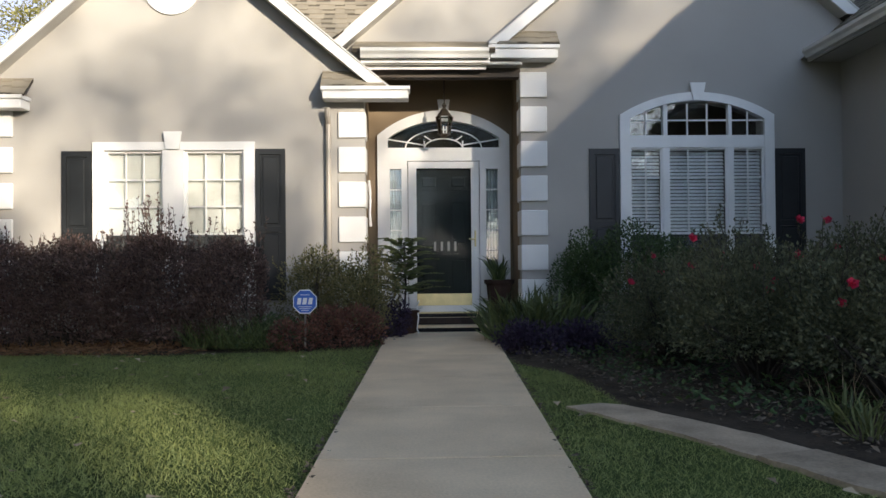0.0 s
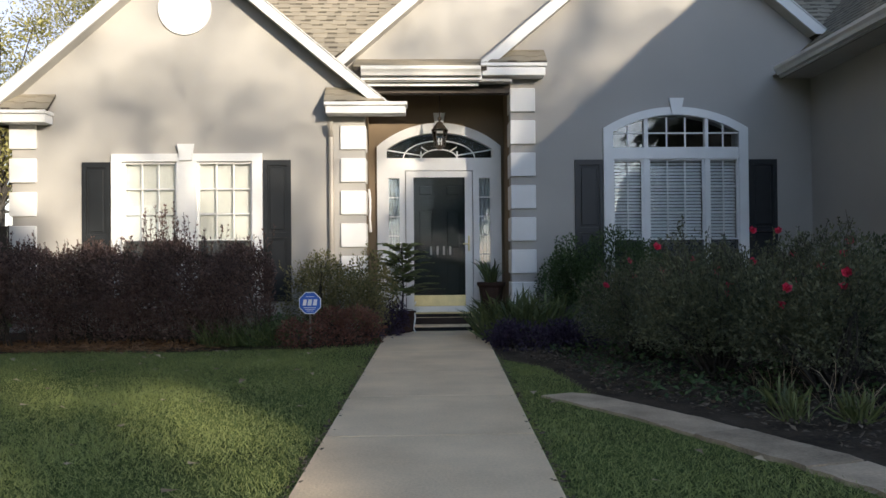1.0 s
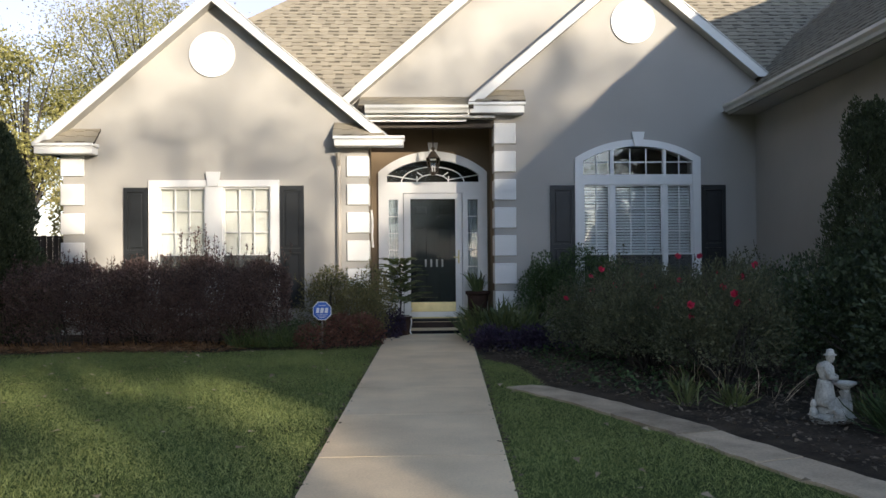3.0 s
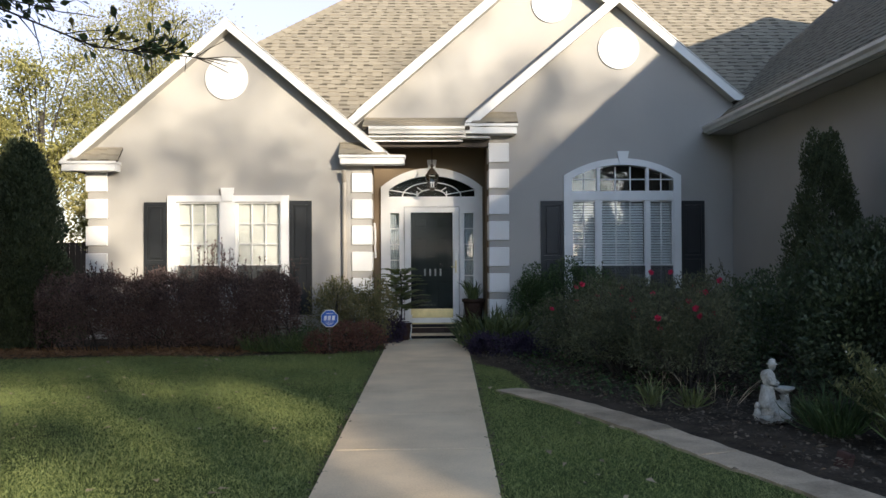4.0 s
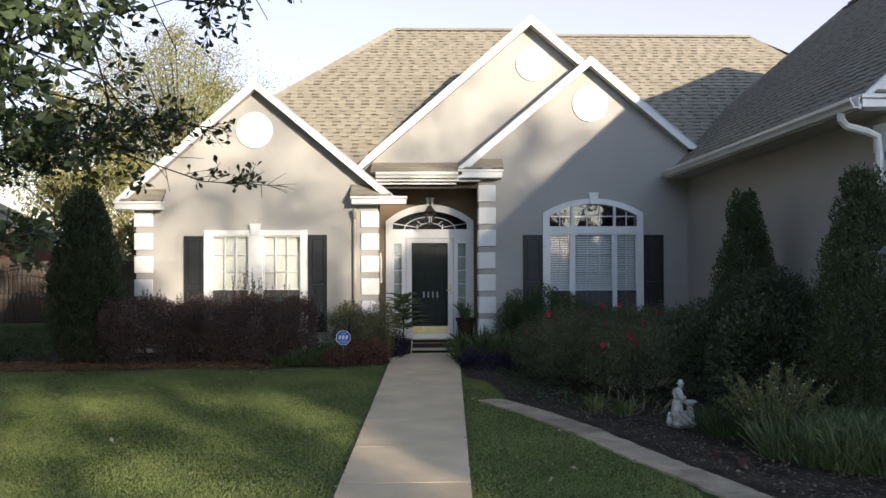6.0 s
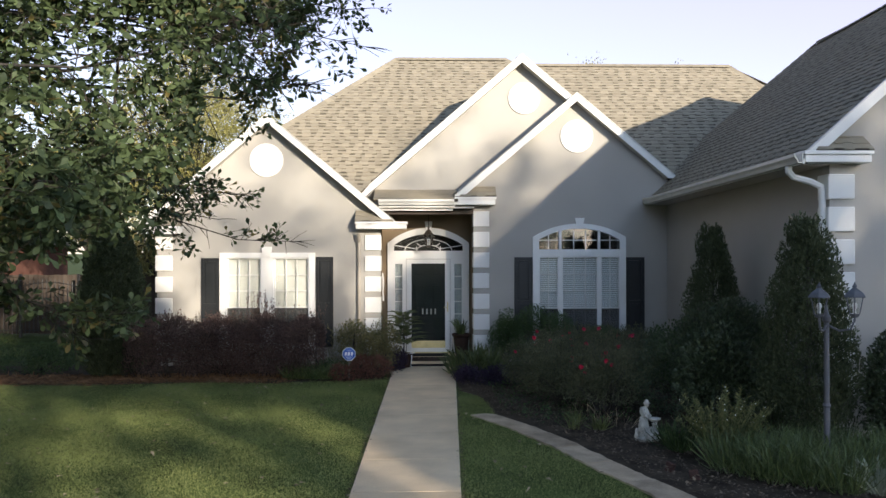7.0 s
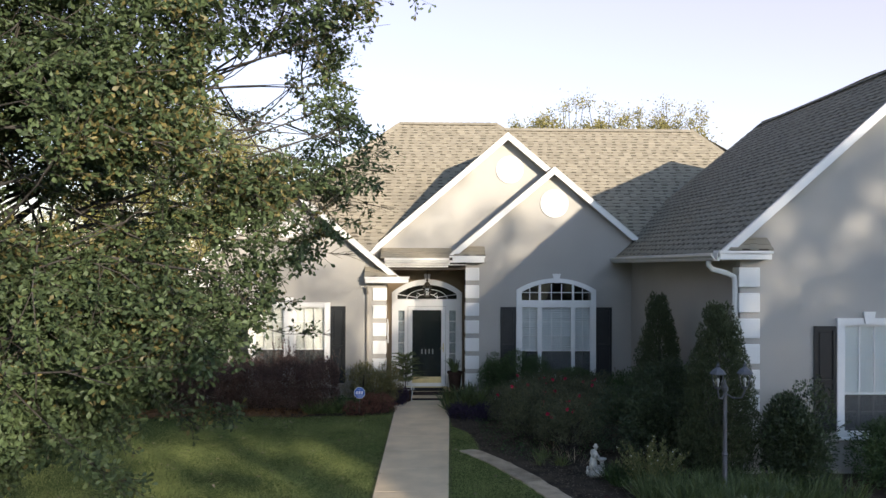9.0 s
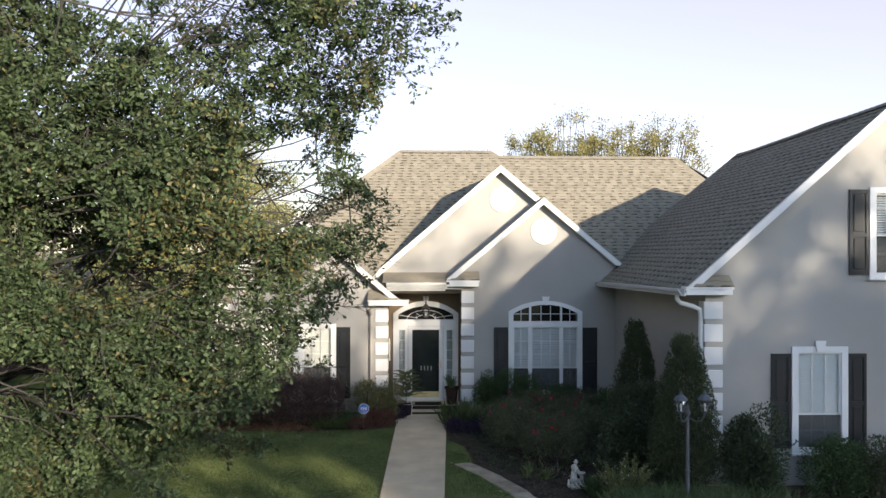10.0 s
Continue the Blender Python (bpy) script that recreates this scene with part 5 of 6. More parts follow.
for x, y, sx, h, k in ((2.4, 7.0, 0.55, 0.82, 8), (3.2, 7.5, 0.7, 0.98, 6), (2.65, 5.7, 0.6, 0.98, 12), (3.5, 6.1, 0.75, 1.08, 10), (3.1, 4.75, 0.6, 0.96, 12), (4.1, 7.6, 0.8, 0.92, 5)):
    bush("rose_bush", "straggly rose bush with red blooms and thin canes", "rose bush", (x, y, 0), (sx, sx * 0.9, h), 15500, 0.03, ROSELEAF, group="rose bushes", bare=0.24, twigs=64, flowers=(k + 1) // 2, petal=PETAL, hollow=0.35, shoots=60)
bush("camellia", "large dense dark green rounded bush", "shrub", (4.55, 4.3, 0), (0.84, 0.8, 1.56), 26000, 0.045, GLOSSLEAF, bare=0.06, shoots=40)
bush("camellia", "dark green bush beside the wing's wall", "shrub", (4.9, 7.6, 0), (0.6, 0.8, 1.0), 9000, 0.05, BOXLEAF, bare=0.06)
bush("camellia", "glossy dark green bush at the wing's front corner", "shrub", (6.16, 2.5, 0), (0.52, 0.5, 1.42), 15000, 0.055, GLOSSLEAF, bare=0.06, shoots=40)
for k in range(5):
    bush("foundation_shrub", "low dark reddish-green shrub under the wing's window", "shrub", (7.6 + 0.95 * k, 2.5, 0), (0.64, 0.5, 0.98), 10000, 0.048, ROSELEAF if k % 2 else BOXLEAF, group="foundation shrubs", bare=0.06)
for x, y, n in ((2.55, 4.35, 60), (2.8, 3.9, 70), (2.45, 3.95, 40), (3.6, 3.4, 60)):
    tuft("daylily", "clump of pale green arching strap leaves on the soil", "plant", (x, y, 0.01), n, 0.2, LILY, spread=1.5, r=0.08, group="daylilies", width=0.9)
tuft("rosemary", "spiky dark grey-green clump beside the statue", "plant", (3.52, 2.75, 0.01), 300, 0.36, BOXLEAF, spread=1.3, r=0.16, width=0.4)
fl = thing("flowering_shrub", "upright leafy shrub with small white flowers", "shrub", at=(3.88, 2.35, 0))
tips = [(random.uniform(-0.52, 0.5), random.uniform(-0.35, 0.35), random.uniform(0.36, 0.68) + (0.16 if k % 6 == 0 else 0.0)) for k in range(84)]
bm = bmesh.new()
P, D = [], []
for t in tips:
    b0 = Vector((t[0] * 0.25, t[1] * 0.25, 0))
    t = Vector(t)
    mid = b0.lerp(t, 0.5) + Vector((0, 0, 0.06))
    tube(bm, [b0, mid, t], 0.007, 0.003, 5)
    for k in range(58):
        s = random.uniform(0.12, 1)
        q = b0.lerp(mid, s * 2) if s < 0.5 else mid.lerp(t, s * 2 - 1)
        P.append(q)
        D.append((random.uniform(-1, 1), random.uniform(-1, 1), 0.7))
part("stem_mass", bm, FERN, fl)["kind"] = "stuff"
scatter("foliage", P, D, rng.uniform(0.035, 0.075, len(P)), ([(0, 0, 0), (-0.11, 0.5, 0.05), (0, 1, -0.05), (0.11, 0.5, 0.05)], [(0, 2, 1), (0, 3, 2)]), OLIVE, fl)
for t in tips[:22]:
    blossom(fl, Vector(t) + Vector((0, 0, 0.01)), WHITEPETAL, 0.011)
for x, y in ((4.1, 2.0), (4.35, 2.15), (4.5, 1.7), (3.95, 1.6), (4.7, 1.35), (5.05, 1.45), (5.3, 1.7), (5.6, 1.5), (4.35, 1.25), (5.7, 2.0), (6.1, 1.8), (5.2, 2.2), (6.5, 1.6),
             (4.2, 1.75), (4.62, 2.0), (4.45, 1.5), (4.95, 1.8), (4.85, 2.15), (5.3, 1.35), (5.5, 1.85), (5.9, 1.5), (4.1, 1.4), (3.75, 1.85), (4.6, 1.05), (6.3, 2.0)):
    tuft("iris_clump", "clump of upright green sword leaves around the lamp post", "plant", (x, y, 0.01), 190, 0.44, STRAP, spread=1.0, r=0.2, group="sword-leaf clumps", width=0.3)
tuft("variegated_clump", "pale variegated clump of arching leaves", "plant", (4.9, 0.95, 0.01), 140, 0.36, PALE, spread=1.5, r=0.12, width=0.8)
for x, y in ((2.95, 4.35), (3.15, 4.1), (2.75, 4.9)):
    tuft("dry_stems", "clump of dry tan stems at the roses' feet", "plant", (x, y, 0.0), 18, 0.34, FALLEN, spread=1.3, r=0.16, group="dry stem clumps", width=0.22)
n = 2000
P = np.c_[rng.uniform(1.5, 3.6, n), rng.uniform(4.2, 8.0, n), rng.uniform(0.02, 0.1, n)]
P = P[P[:, 0] > [curb_x(y) + 0.5 if y < 5.5 else 1.6 for y in P[:, 1]]]
tagged(scatter("ground_cover", P, np.c_[rng.normal(size=(len(P), 2)), np.full(len(P), 0.5)], rng.uniform(0.03, 0.07, len(P)), OVAL, BOXLEAF, up=0.6), "low sparse green ground cover on the soil", "plants")

# ---- small things ----
random.seed(5)
# statue group, one plain mesh
bm = bmesh.new()


def lump(at, size, rough=0.12, seed=0):
    """A rounded, uneven stone form."""
    r = bmesh.ops.create_icosphere(bm, subdivisions=3, radius=1.0)
    for v in r["verts"]:
        k = 1 + rough * noise.noise(v.co * 2.2 + Vector((seed, 0, 0)))
        v.co = Vector(at) + Vector((v.co.x * size[0], v.co.y * size[1], v.co.z * size[2])) * k


lump((0.02, 0, 0.03), (0.19, 0.15, 0.05), 0.3, 1)
lump((0.0, 0, 0.10), (0.12, 0.1, 0.08), 0.5, 2)
lump((0.10, -0.02, 0.09), (0.08, 0.08, 0.09), 0.5, 3)
lump((0.13, -0.02, 0.19), (0.04, 0.05, 0.09), 0.5, 4)
turned([(0.03, 0.24), (0.06, 0.255), (0.1, 0.28), (0.105, 0.295), (0.085, 0.29), (0.03, 0.27)], 16, bm, Matrix.Translation((0.115, -0.03, 0)))
turned([(0.085, 0.12), (0.09, 0.15), (0.082, 0.2), (0.07, 0.26), (0.06, 0.31)], 14, bm, Matrix.Translation((-0.045, 0, 0)))
lump((-0.03, 0, 0.36), (0.068, 0.062, 0.085), 0.15, 5)
lump((-0.055, 0.02, 0.385), (0.05, 0.06, 0.05), 0.15, 6)
lump((0.0, -0.01, 0.475), (0.038, 0.038, 0.045), 0.1, 7)
turned([(0.058, 0.488), (0.05, 0.496), (0.036, 0.5), (0.03, 0.528), (0.012, 0.536)], 14, bm, Matrix.Translation((0.0, -0.01, 0)))
for pts in ([(-0.06, -0.05, 0.41), (-0.05, -0.09, 0.34), (0.03, -0.07, 0.315)], [(0.0, 0.05, 0.41), (0.05, 0.06, 0.34), (0.07, 0.0, 0.32)]):
    tube(bm, pts, 0.027, 0.018, 8)
lump((-0.165, -0.03, 0.06), (0.035, 0.035, 0.06), 0.3, 8)
lump((-0.165, -0.03, 0.135), (0.027, 0.027, 0.035), 0.2, 9)
lump((0.03, -0.12, 0.07), (0.06, 0.04, 0.04), 0.5, 10)
statue = part("garden_statue", bm, STONE, None, smooth=True)
statue.location, statue.scale = (3.26, 3.30, 0.0), (0.8, 0.8, 0.97)
tagged(statue, "weathered pale cast-stone garden statue of a figure by a basin", "statue")

# two half-buried bricks at the bed's edge
for at, turn in (((3.11, 1.92), (12, 8, 30)), ((3.30, 1.58), (-14, 10, 65))):
    b = tagged(part("brick", boxed(-0.03, 0.03, -0.05, 0.05, -0.06, 0.13, bevel=0.008), BEDBRICK), "weathered red brick half buried at the bed's edge", "brick", "bed bricks")
    b.matrix_world = pose(at[0], at[1], -0.045, *turn)

# yard sign
sign = thing("yard_sign", "blue octagonal yard sign with white emblem on a weathered stake", "sign", at=(-0.93, 8.3, 0))
part("stake", boxed(-0.01, 0.01, 0.004, 0.016, -0.05, 0.4), STAKE, sign)
octo = lambda r: [(r * math.cos(radians(22.5 + 45 * i)), r * math.sin(radians(22.5 + 45 * i))) for i in range(8)]
at_sign = Matrix.Translation((0, 0, 0.495)) @ Matrix.Diagonal((0.93, 1, 0.93, 1))
plate = part("plate", slab(octo(0.142), [], -0.002, 0.002, m=at_sign), SIGNWHITE, sign, "white-edged octagonal plate")
part("face", slab(octo(0.13), [], -0.0045, -0.0025, m=at_sign), SIGNBLUE, plate, "blue face")
# emblem as plain white shapes, small lines as bars
for x0, x1 in ((-0.088, -0.036), (-0.03, 0.026), (0.034, 0.088)):
    part("emblem_shape", slab([(x0, -0.03), (x1 - 0.01, -0.03), (x1, 0.042), (x0 + 0.012, 0.042)], [], -0.0065, -0.0047, m=at_sign), SIGNWHITE, plate)
for z, w in ((0.075, 0.05), (-0.055, 0.075), (-0.075, 0.06), (-0.095, 0.04)):
    part("text_bar", slab(rect(-w, w, z - 0.003, z + 0.003), [], -0.0062, -0.0047, m=at_sign), SIGNWHITE, plate)

# twin lamp post
post = thing("lamp_post", "grey painted garden lamp post with two carriage lanterns", "lamp post", at=(4.80, 1.76, 0))
part("pole", turned([(0.075, 0), (0.08, 0.06), (0.05, 0.1), (0.035, 0.14), (0.032, 0.7), (0.045, 0.72), (0.03, 0.75), (0.027, 1.62), (0.045, 1.64), (0.045, 1.68), (0.025, 1.72), (0.012, 1.8)], 14), LAMPPAINT, post)
for sgn in (-1, 1):
    dx, dy = (-0.18, -0.2) if sgn < 0 else (0.22, -0.17)
    arm = part("arm", tube(bmesh.new(), [(0, 0, 1.6), (dx * 0.45, dy * 0.45, 1.54), (dx * 0.85, dy * 0.85, 1.56), (dx, dy, 1.66), (dx, dy, 1.70)], 0.012, sides=8), LAMPPAINT, post)
    M = Matrix.Translation((dx, dy, 1.69))
    head = part("lantern", turned([(0.03, 0.0), (0.05, 0.02), (0.055, 0.04)], 6, m=M), LAMPPAINT, post)
    part("glass", turned([(0.052, 0.041), (0.088, 0.215)], 6, m=M), LAMPGLASS, head).visible_shadow = False
    for k in range(6):
        a = 2 * math.pi * k / 6
        part("rib", tube(bmesh.new(), [M @ Vector((0.055 * math.cos(a), 0.055 * math.sin(a), 0.04)), M @ Vector((0.092 * math.cos(a), 0.092 * math.sin(a), 0.216))], 0.006, sides=5), LAMPPAINT, head)
    part("cap", turned([(0.12, 0.214), (0.12, 0.226), (0.085, 0.27), (0.04, 0.30), (0.02, 0.32), (0.028, 0.335), (0.012, 0.355), (0.004, 0.38)], 6, m=M), LAMPPAINT, head)
    part("bulb", turned([(0.015, 0.045), (0.015, 0.09), (0.028, 0.12), (0.02, 0.15), (0.006, 0.16)], 10, m=M), TRIM, head)

# hanging white cord on the porch wall
bm = tube(bmesh.new(), [(-0.40, 10.62, 1.95), (-0.385, 10.6, 1.8), (-0.395, 10.63, 1.55), (-0.38, 10.6, 1.35)], 0.018, 0.02, 6)
tube(bm, [(-0.40, 10.58, 1.9), (-0.38, 10.61, 1.7), (-0.39, 10.57, 1.5), (-0.385, 10.62, 1.38)], 0.014, 0.016, 6)
tagged(part("macrame_hanging", bm, TRIM), "white knotted cord hanging on the porch wall", "ornament")

# ---- oak ----
random.seed(3)
OAK = Vector((-5.4, -1.2, 0))
oak = thing("oak_tree", "large oak with drooping green-brown lobed foliage", "tree", at=OAK)
bm = bmesh.new()
tube(bm, [(0, 0, -0.1), (0.03, 0, 0.3), (0.05, 0.02, 1.2), (0.1, 0, 2.2), (0.2, 0.1, 3.4)], 0.34, 0.2, 12)
part("trunk", bm, BARK, oak, smooth=True)
limb_bm, twig_bm = bmesh.new(), bmesh.new()
LP, LD = [], []


def in_crown(p, gaps=True):
    """Whether a place, from the trunk's foot, lies inside the crown's outline."""
    x, y, z = p.x + OAK.x, p.y + OAK.y, p.z
    edge = 0.0
    for (z0, e0), (z1, e1) in zip(EDGE, EDGE[1:]):
        if z0 <= z <= z1:
            edge = e0 + (e1 - e0) * (z - z0) / (z1 - z0)
    edge += 0.35 * noise.noise((y * 1.1, z * 1.3, 3))
    foot = 2.3 if x + 3.15 + 0.507 * y > -0.05 else 1.2 if x < -3.5 else 1.75
    if z < foot + 0.25 * noise.noise((x, y, 8)) or y < -2.9 + 0.9 * noise.noise((x * 0.9, z * 0.9, 11)) or z > 11:
        return False
    if gaps and x > -6 and noise.noise((x * 0.75, y * 0.75, z * 0.9)) < (-0.3 if y < -1.9 and x < -2.9 and z < 4.3 else -0.06 if z < 2.3 else 0.05 if z < 3.6 and x > -2.6 else 0.02 if z < 3.6 else 0.13 if y > 0.3 else -0.09 if 4.2 < z < 5.3 else 0.055 if z > 5.2 else -0.05):
        return False
    if y > 3.2 or x > edge:
        return False
    if y > -1.0:
        return (z > 2.35 + 0.22 * max(0.0, y) and x < 0.3 - 0.285 * (y + 5)) or z > 1.85 + 0.31 * (y + 5)
    return True


EDGE = ((0, -2.6), (1.7, -2.2), (2.2, -1.6), (2.7, -1.2), (3.1, -0.95), (3.4, -0.6), (3.8, -0.25), (4.2, 0.0), (4.8, 0.15), (5.2, -0.3), (5.6, -0.5), (6.1, 0.0), (6.6, 0.7), (7.2, 1.0), (8.0, 0.6), (9.2, -0.5), (11.5, -3))


def leafy(pts, d, k):
    # thinner leaves on the side towards the house
    for _ in range(k if pts[-1].y + OAK.y < 0.3 else int(0.55 * k)):
        s = random.uniform(0.15, 1.0) * (len(pts) - 1)
        i = min(int(s), len(pts) - 2)
        LP.append(pts[i].lerp(pts[i + 1], s - i))
        LD.append(d * 0.5 + Vector((random.gauss(0, 0.7), random.gauss(0, 0.7), random.gauss(-0.1, 0.5))))


def grow(p, d, length, r, depth):
    """Grows a bent limb with side shoots; the last shoots bear leaves. Shoots that leave the crown are not grown."""
    pts, q = [p.copy()], p.copy()
    segs = 5 if depth > 0 else 4
    for k in range(segs):
        d = (d + Vector((random.gauss(0, 0.23), random.gauss(0, 0.23), random.gauss(-0.02, 0.2)))).normalized()
        q = q + d * (length / segs)
        if depth > 0 and (len(pts) > 2 or depth < 3) and not in_crown(q, depth == 1):
            break
        pts.append(q.copy())
    if depth == 2 and not any(in_crown(pts[-1] + Vector((0.3 * a, 0.3 * b, 0))) for a in (-1, 1) for b in (-1, 1)):
        return
    if len(pts) < 2 or (depth == 0 and not in_crown(pts[-1])):
        return
    tube(limb_bm if depth > 1 else twig_bm, pts, r, r * 0.2, 7 if depth > 1 else 4)
    if depth == 0:
        leafy(pts, d, 34)
        return
    if depth == 1:
        leafy(pts[1:] if len(pts) > 2 else pts, d, 12)
    n = len(pts) - 1
    for k in range({3: 9, 2: 8, 1: 8}[depth]):
        s = random.uniform(0.2, 1.0) * n
        i = min(int(s), n - 1)
        side = Vector((random.gauss(0, 1), random.gauss(0, 1), random.gauss(0.0, 0.7))).normalized()
        nd = (d * 0.75 + side * 0.85).normalized()
        grow(pts[i].lerp(pts[i + 1], s - i), nd, length * {3: 0.5, 2: 0.46, 1: 0.5}[depth] * random.uniform(0.7, 1.15), r * 0.4, depth - 1)


# main limbs: where they leave the trunk, the way they go, how far
for z0, way, L in ((3.2, (1, 0.0, 0.62), 5.6), (2.7, (1, 0.3, 0.22), 5.0), (2.4, (0.85, 0.7, 0.25), 5.0), (2.9, (0.95, -0.45, 0.35), 5.0), (2.3, (1, -0.05, 0.0), 4.2), (3.4, (0.65, 0.35, 0.95), 5.4), (2.2, (0.9, -0.4, -0.03), 4.2),
                   (3.4, (0.5, -0.5, 0.95), 5.0), (3.0, (0.25, 1, 0.45), 4.4), (3.4, (0.9, 0.0, 1.1), 6.2), (2.6, (0.6, -0.9, 0.25), 4.4), (2.5, (0.95, -0.6, 0.1), 4.4), (3.2, (1, -0.25, 0.75), 6.2),
                   (3.2, (0.8, 0.8, 0.6), 5.8), (3.3, (0.9, 0.55, 0.7), 6.2), (3.3, (1, 0.2, 0.45), 5.8), (3.4, (1, 0.35, 0.85), 6.4), (3.4, (0.55, 0.1, 1.5), 6.0), (3.0, (0.9, 0.6, 0.4), 5.6), (3.0, (0.95, -0.7, 0.5), 5.4),
                   (3.2, (-0.8, 0.4, 0.6), 4.4), (3.2, (-0.9, -0.3, 0.9), 4.6), (3.4, (-0.2, 0.2, 1.5), 5.0), (3.0, (-0.6, -0.8, 0.5), 4.2), (3.0, (-0.4, 0.9, 0.6), 4.4),
                   (2.0, (0.75, -0.45, -0.12), 3.6), (2.1, (0.5, -0.75, -0.1), 3.6), (2.0, (0.9, 0.1, -0.1), 3.2), (2.2, (0.3, -1, -0.05), 3.4), (2.3, (0.7, 0.5, -0.08), 3.4)):
    random.seed(int(1000 * L + 100 * way[0] + 37 * way[1] + 7 * z0))
    grow(Vector((0.15, 0.05, z0)), Vector(way).normalized(), L, 0.034, 3)
# high boughs reaching out over the walk
for way, L in (((0.7, -0.1, 1.0), 6.4), ((0.5, -0.3, 1.2), 6.0), ((0.8, 0.3, 0.9), 6.4), ((0.35, 0.0, 1.2), 6.0), ((0.6, -0.5, 0.8), 6.0), ((1, -0.1, 0.42), 6.4), ((1, 0.12, 0.5), 6.6), ((1, 0.3, 0.62), 6.8), ((1, -0.3, 0.6), 6.6), ((1, 0.05, 0.36), 6.4), ((1, 0.42, 0.4), 6.4)):
    random.seed(int(900 * L + 100 * way[0] + 37 * way[1] + 500 * way[2]))
    grow(Vector((0.2, 0.05, 3.4)), Vector(way).normalized(), L, 0.034, 3)
# leafy boughs on the street side of the crown
for k in range(16):
    random.seed(700 + k)
    z0, out = 2.7 + 0.16 * k, (0.7, 0.95, 0.45, 0.85)[k % 4]
    grow(Vector((0.75 + 0.22 * (k % 5), -0.85 - 0.12 * (k % 4), z0)), Vector((out, -0.32 + 0.1 * (k % 3), 0.12 + 0.06 * (k % 4))).normalized(), 3.0 + 0.25 * (k % 3), 0.02, 2)
# low leafy boughs before the trunk
for k in range(14):
    random.seed(900 + k)
    grow(Vector((0.25 + 0.16 * (k % 5), -0.95 - 0.1 * (k % 4), 2.35 + 0.13 * k)), Vector((0.75, -0.12 - 0.08 * (k % 3), 0.1 - 0.06 * (k % 3))).normalized(), 2.2 + 0.2 * (k % 3), 0.014, 2)
# leafy upper boughs that reach out over the lawn
for k in range(22):
    random.seed(820 + k)
    start = Vector((2.2 + 0.3 * (k % 5), -0.9 + 0.28 * (k % 7), 4.15 + 0.085 * (k % 11)))
    grow(start, Vector((0.9, -0.25 + 0.12 * (k % 5), 0.16 - 0.05 * (k % 4))).normalized(), 2.7 + 0.3 * (k % 3), 0.014, 2)
for k in range(9):
    random.seed(960 + k)
    grow(Vector((2.5 + 0.25 * (k % 4), -0.75 + 0.17 * k, 4.65 + 0.1 * (k % 5))), Vector((0.9, -0.15 + 0.1 * (k % 4), 0.12)).normalized(), 2.3, 0.012, 2)
# slender boughs that hang out towards the house
for pts in ([(2.6, 0.0, 4.05), (3.6, 0.1, 3.85), (4.5, 0.1, 3.64), (5.0, 0.1, 3.58)], [(2.4, 0.6, 4.6), (3.6, 1.0, 4.5), (4.6, 1.2, 4.3), (5.4, 1.3, 4.15)], [(1.8, 0.9, 3.5), (2.9, 1.6, 3.15), (3.6, 2.0, 3.0), (4.05, 2.2, 2.95)], [(1.6, 1.0, 3.3), (2.6, 1.7, 3.0), (3.3, 2.1, 2.8), (3.8, 2.3, 2.72)], [(2.2, 1.1, 3.2), (3.2, 1.8, 2.8), (4.0, 2.25, 2.52), (4.6, 2.45, 2.5)], [(2.8, -0.7, 2.5), (3.3, -0.6, 2.1), (3.7, -0.55, 1.98), (3.95, -0.6, 2.02)], [(1.9, -0.1, 2.5), (2.7, -0.15, 2.25), (3.2, -0.2, 2.02), (3.55, -0.14, 1.77)], [(2.0, -1.4, 2.6), (2.8, -2.0, 2.2), (3.3, -2.3, 1.95), (3.54, -2.36, 1.82)]):
    pts = [Vector(p) for p in pts]
    tube(twig_bm, pts, 0.009, 0.003, 5)
    for k in range(40):
        s = random.uniform(0.0, 1.0) * 3
        i = min(int(s), 2)
        b0 = pts[i].lerp(pts[i + 1], s - i)
        d = ((pts[i + 1] - pts[i]).normalized() + Vector((random.gauss(0, 0.5), random.gauss(0, 0.5), random.gauss(0.05, 0.4)))).normalized()
        tw = [b0, b0 + d * 0.1, b0 + d * 0.2 + Vector((0, 0, -0.01))]
        tube(twig_bm, tw, 0.004, 0.002, 4)
        leafy(tw, d, 11)
part("branching", limb_bm, BARK, oak)["kind"] = "stuff"
part("twig_mass", twig_bm, TWIG, oak)["kind"] = "stuff"
LP, LD = np.array([tuple(p) for p in LP]), np.array([tuple(p) for p in LD])
# the inner and house side of the crown is airy, in drifts
def airy(p):
    x, y, z = p + np.array(OAK)
    if y < -1.7 or z > 4.25 or x < -4.5:
        return False
    return noise.noise((x * 1.5, y * 1.5, z * 1.7 + 40)) < (0.1 if z > 3.15 else -0.2)


airy_at = np.array([airy(p) for p in LP])
LP, LD = LP[~airy_at], LD[~airy_at]
warm = (rng.random(len(LP)) < 0.03) | ((np.array([noise.noise((p[0] * 0.9, p[1] * 0.9, p[2] * 0.9 + 20)) for p in LP]) > 0.25) & (rng.random(len(LP)) < 0.28))
for name, pick, mat in (("leaves", ~warm, OAKLEAF), ("turning_leaves", warm, OAKBROWN)):
    scatter(name, LP[pick], LD[pick], rng.uniform(0.06, 0.108, int(pick.sum())), WATER, mat, oak, up=0.2)


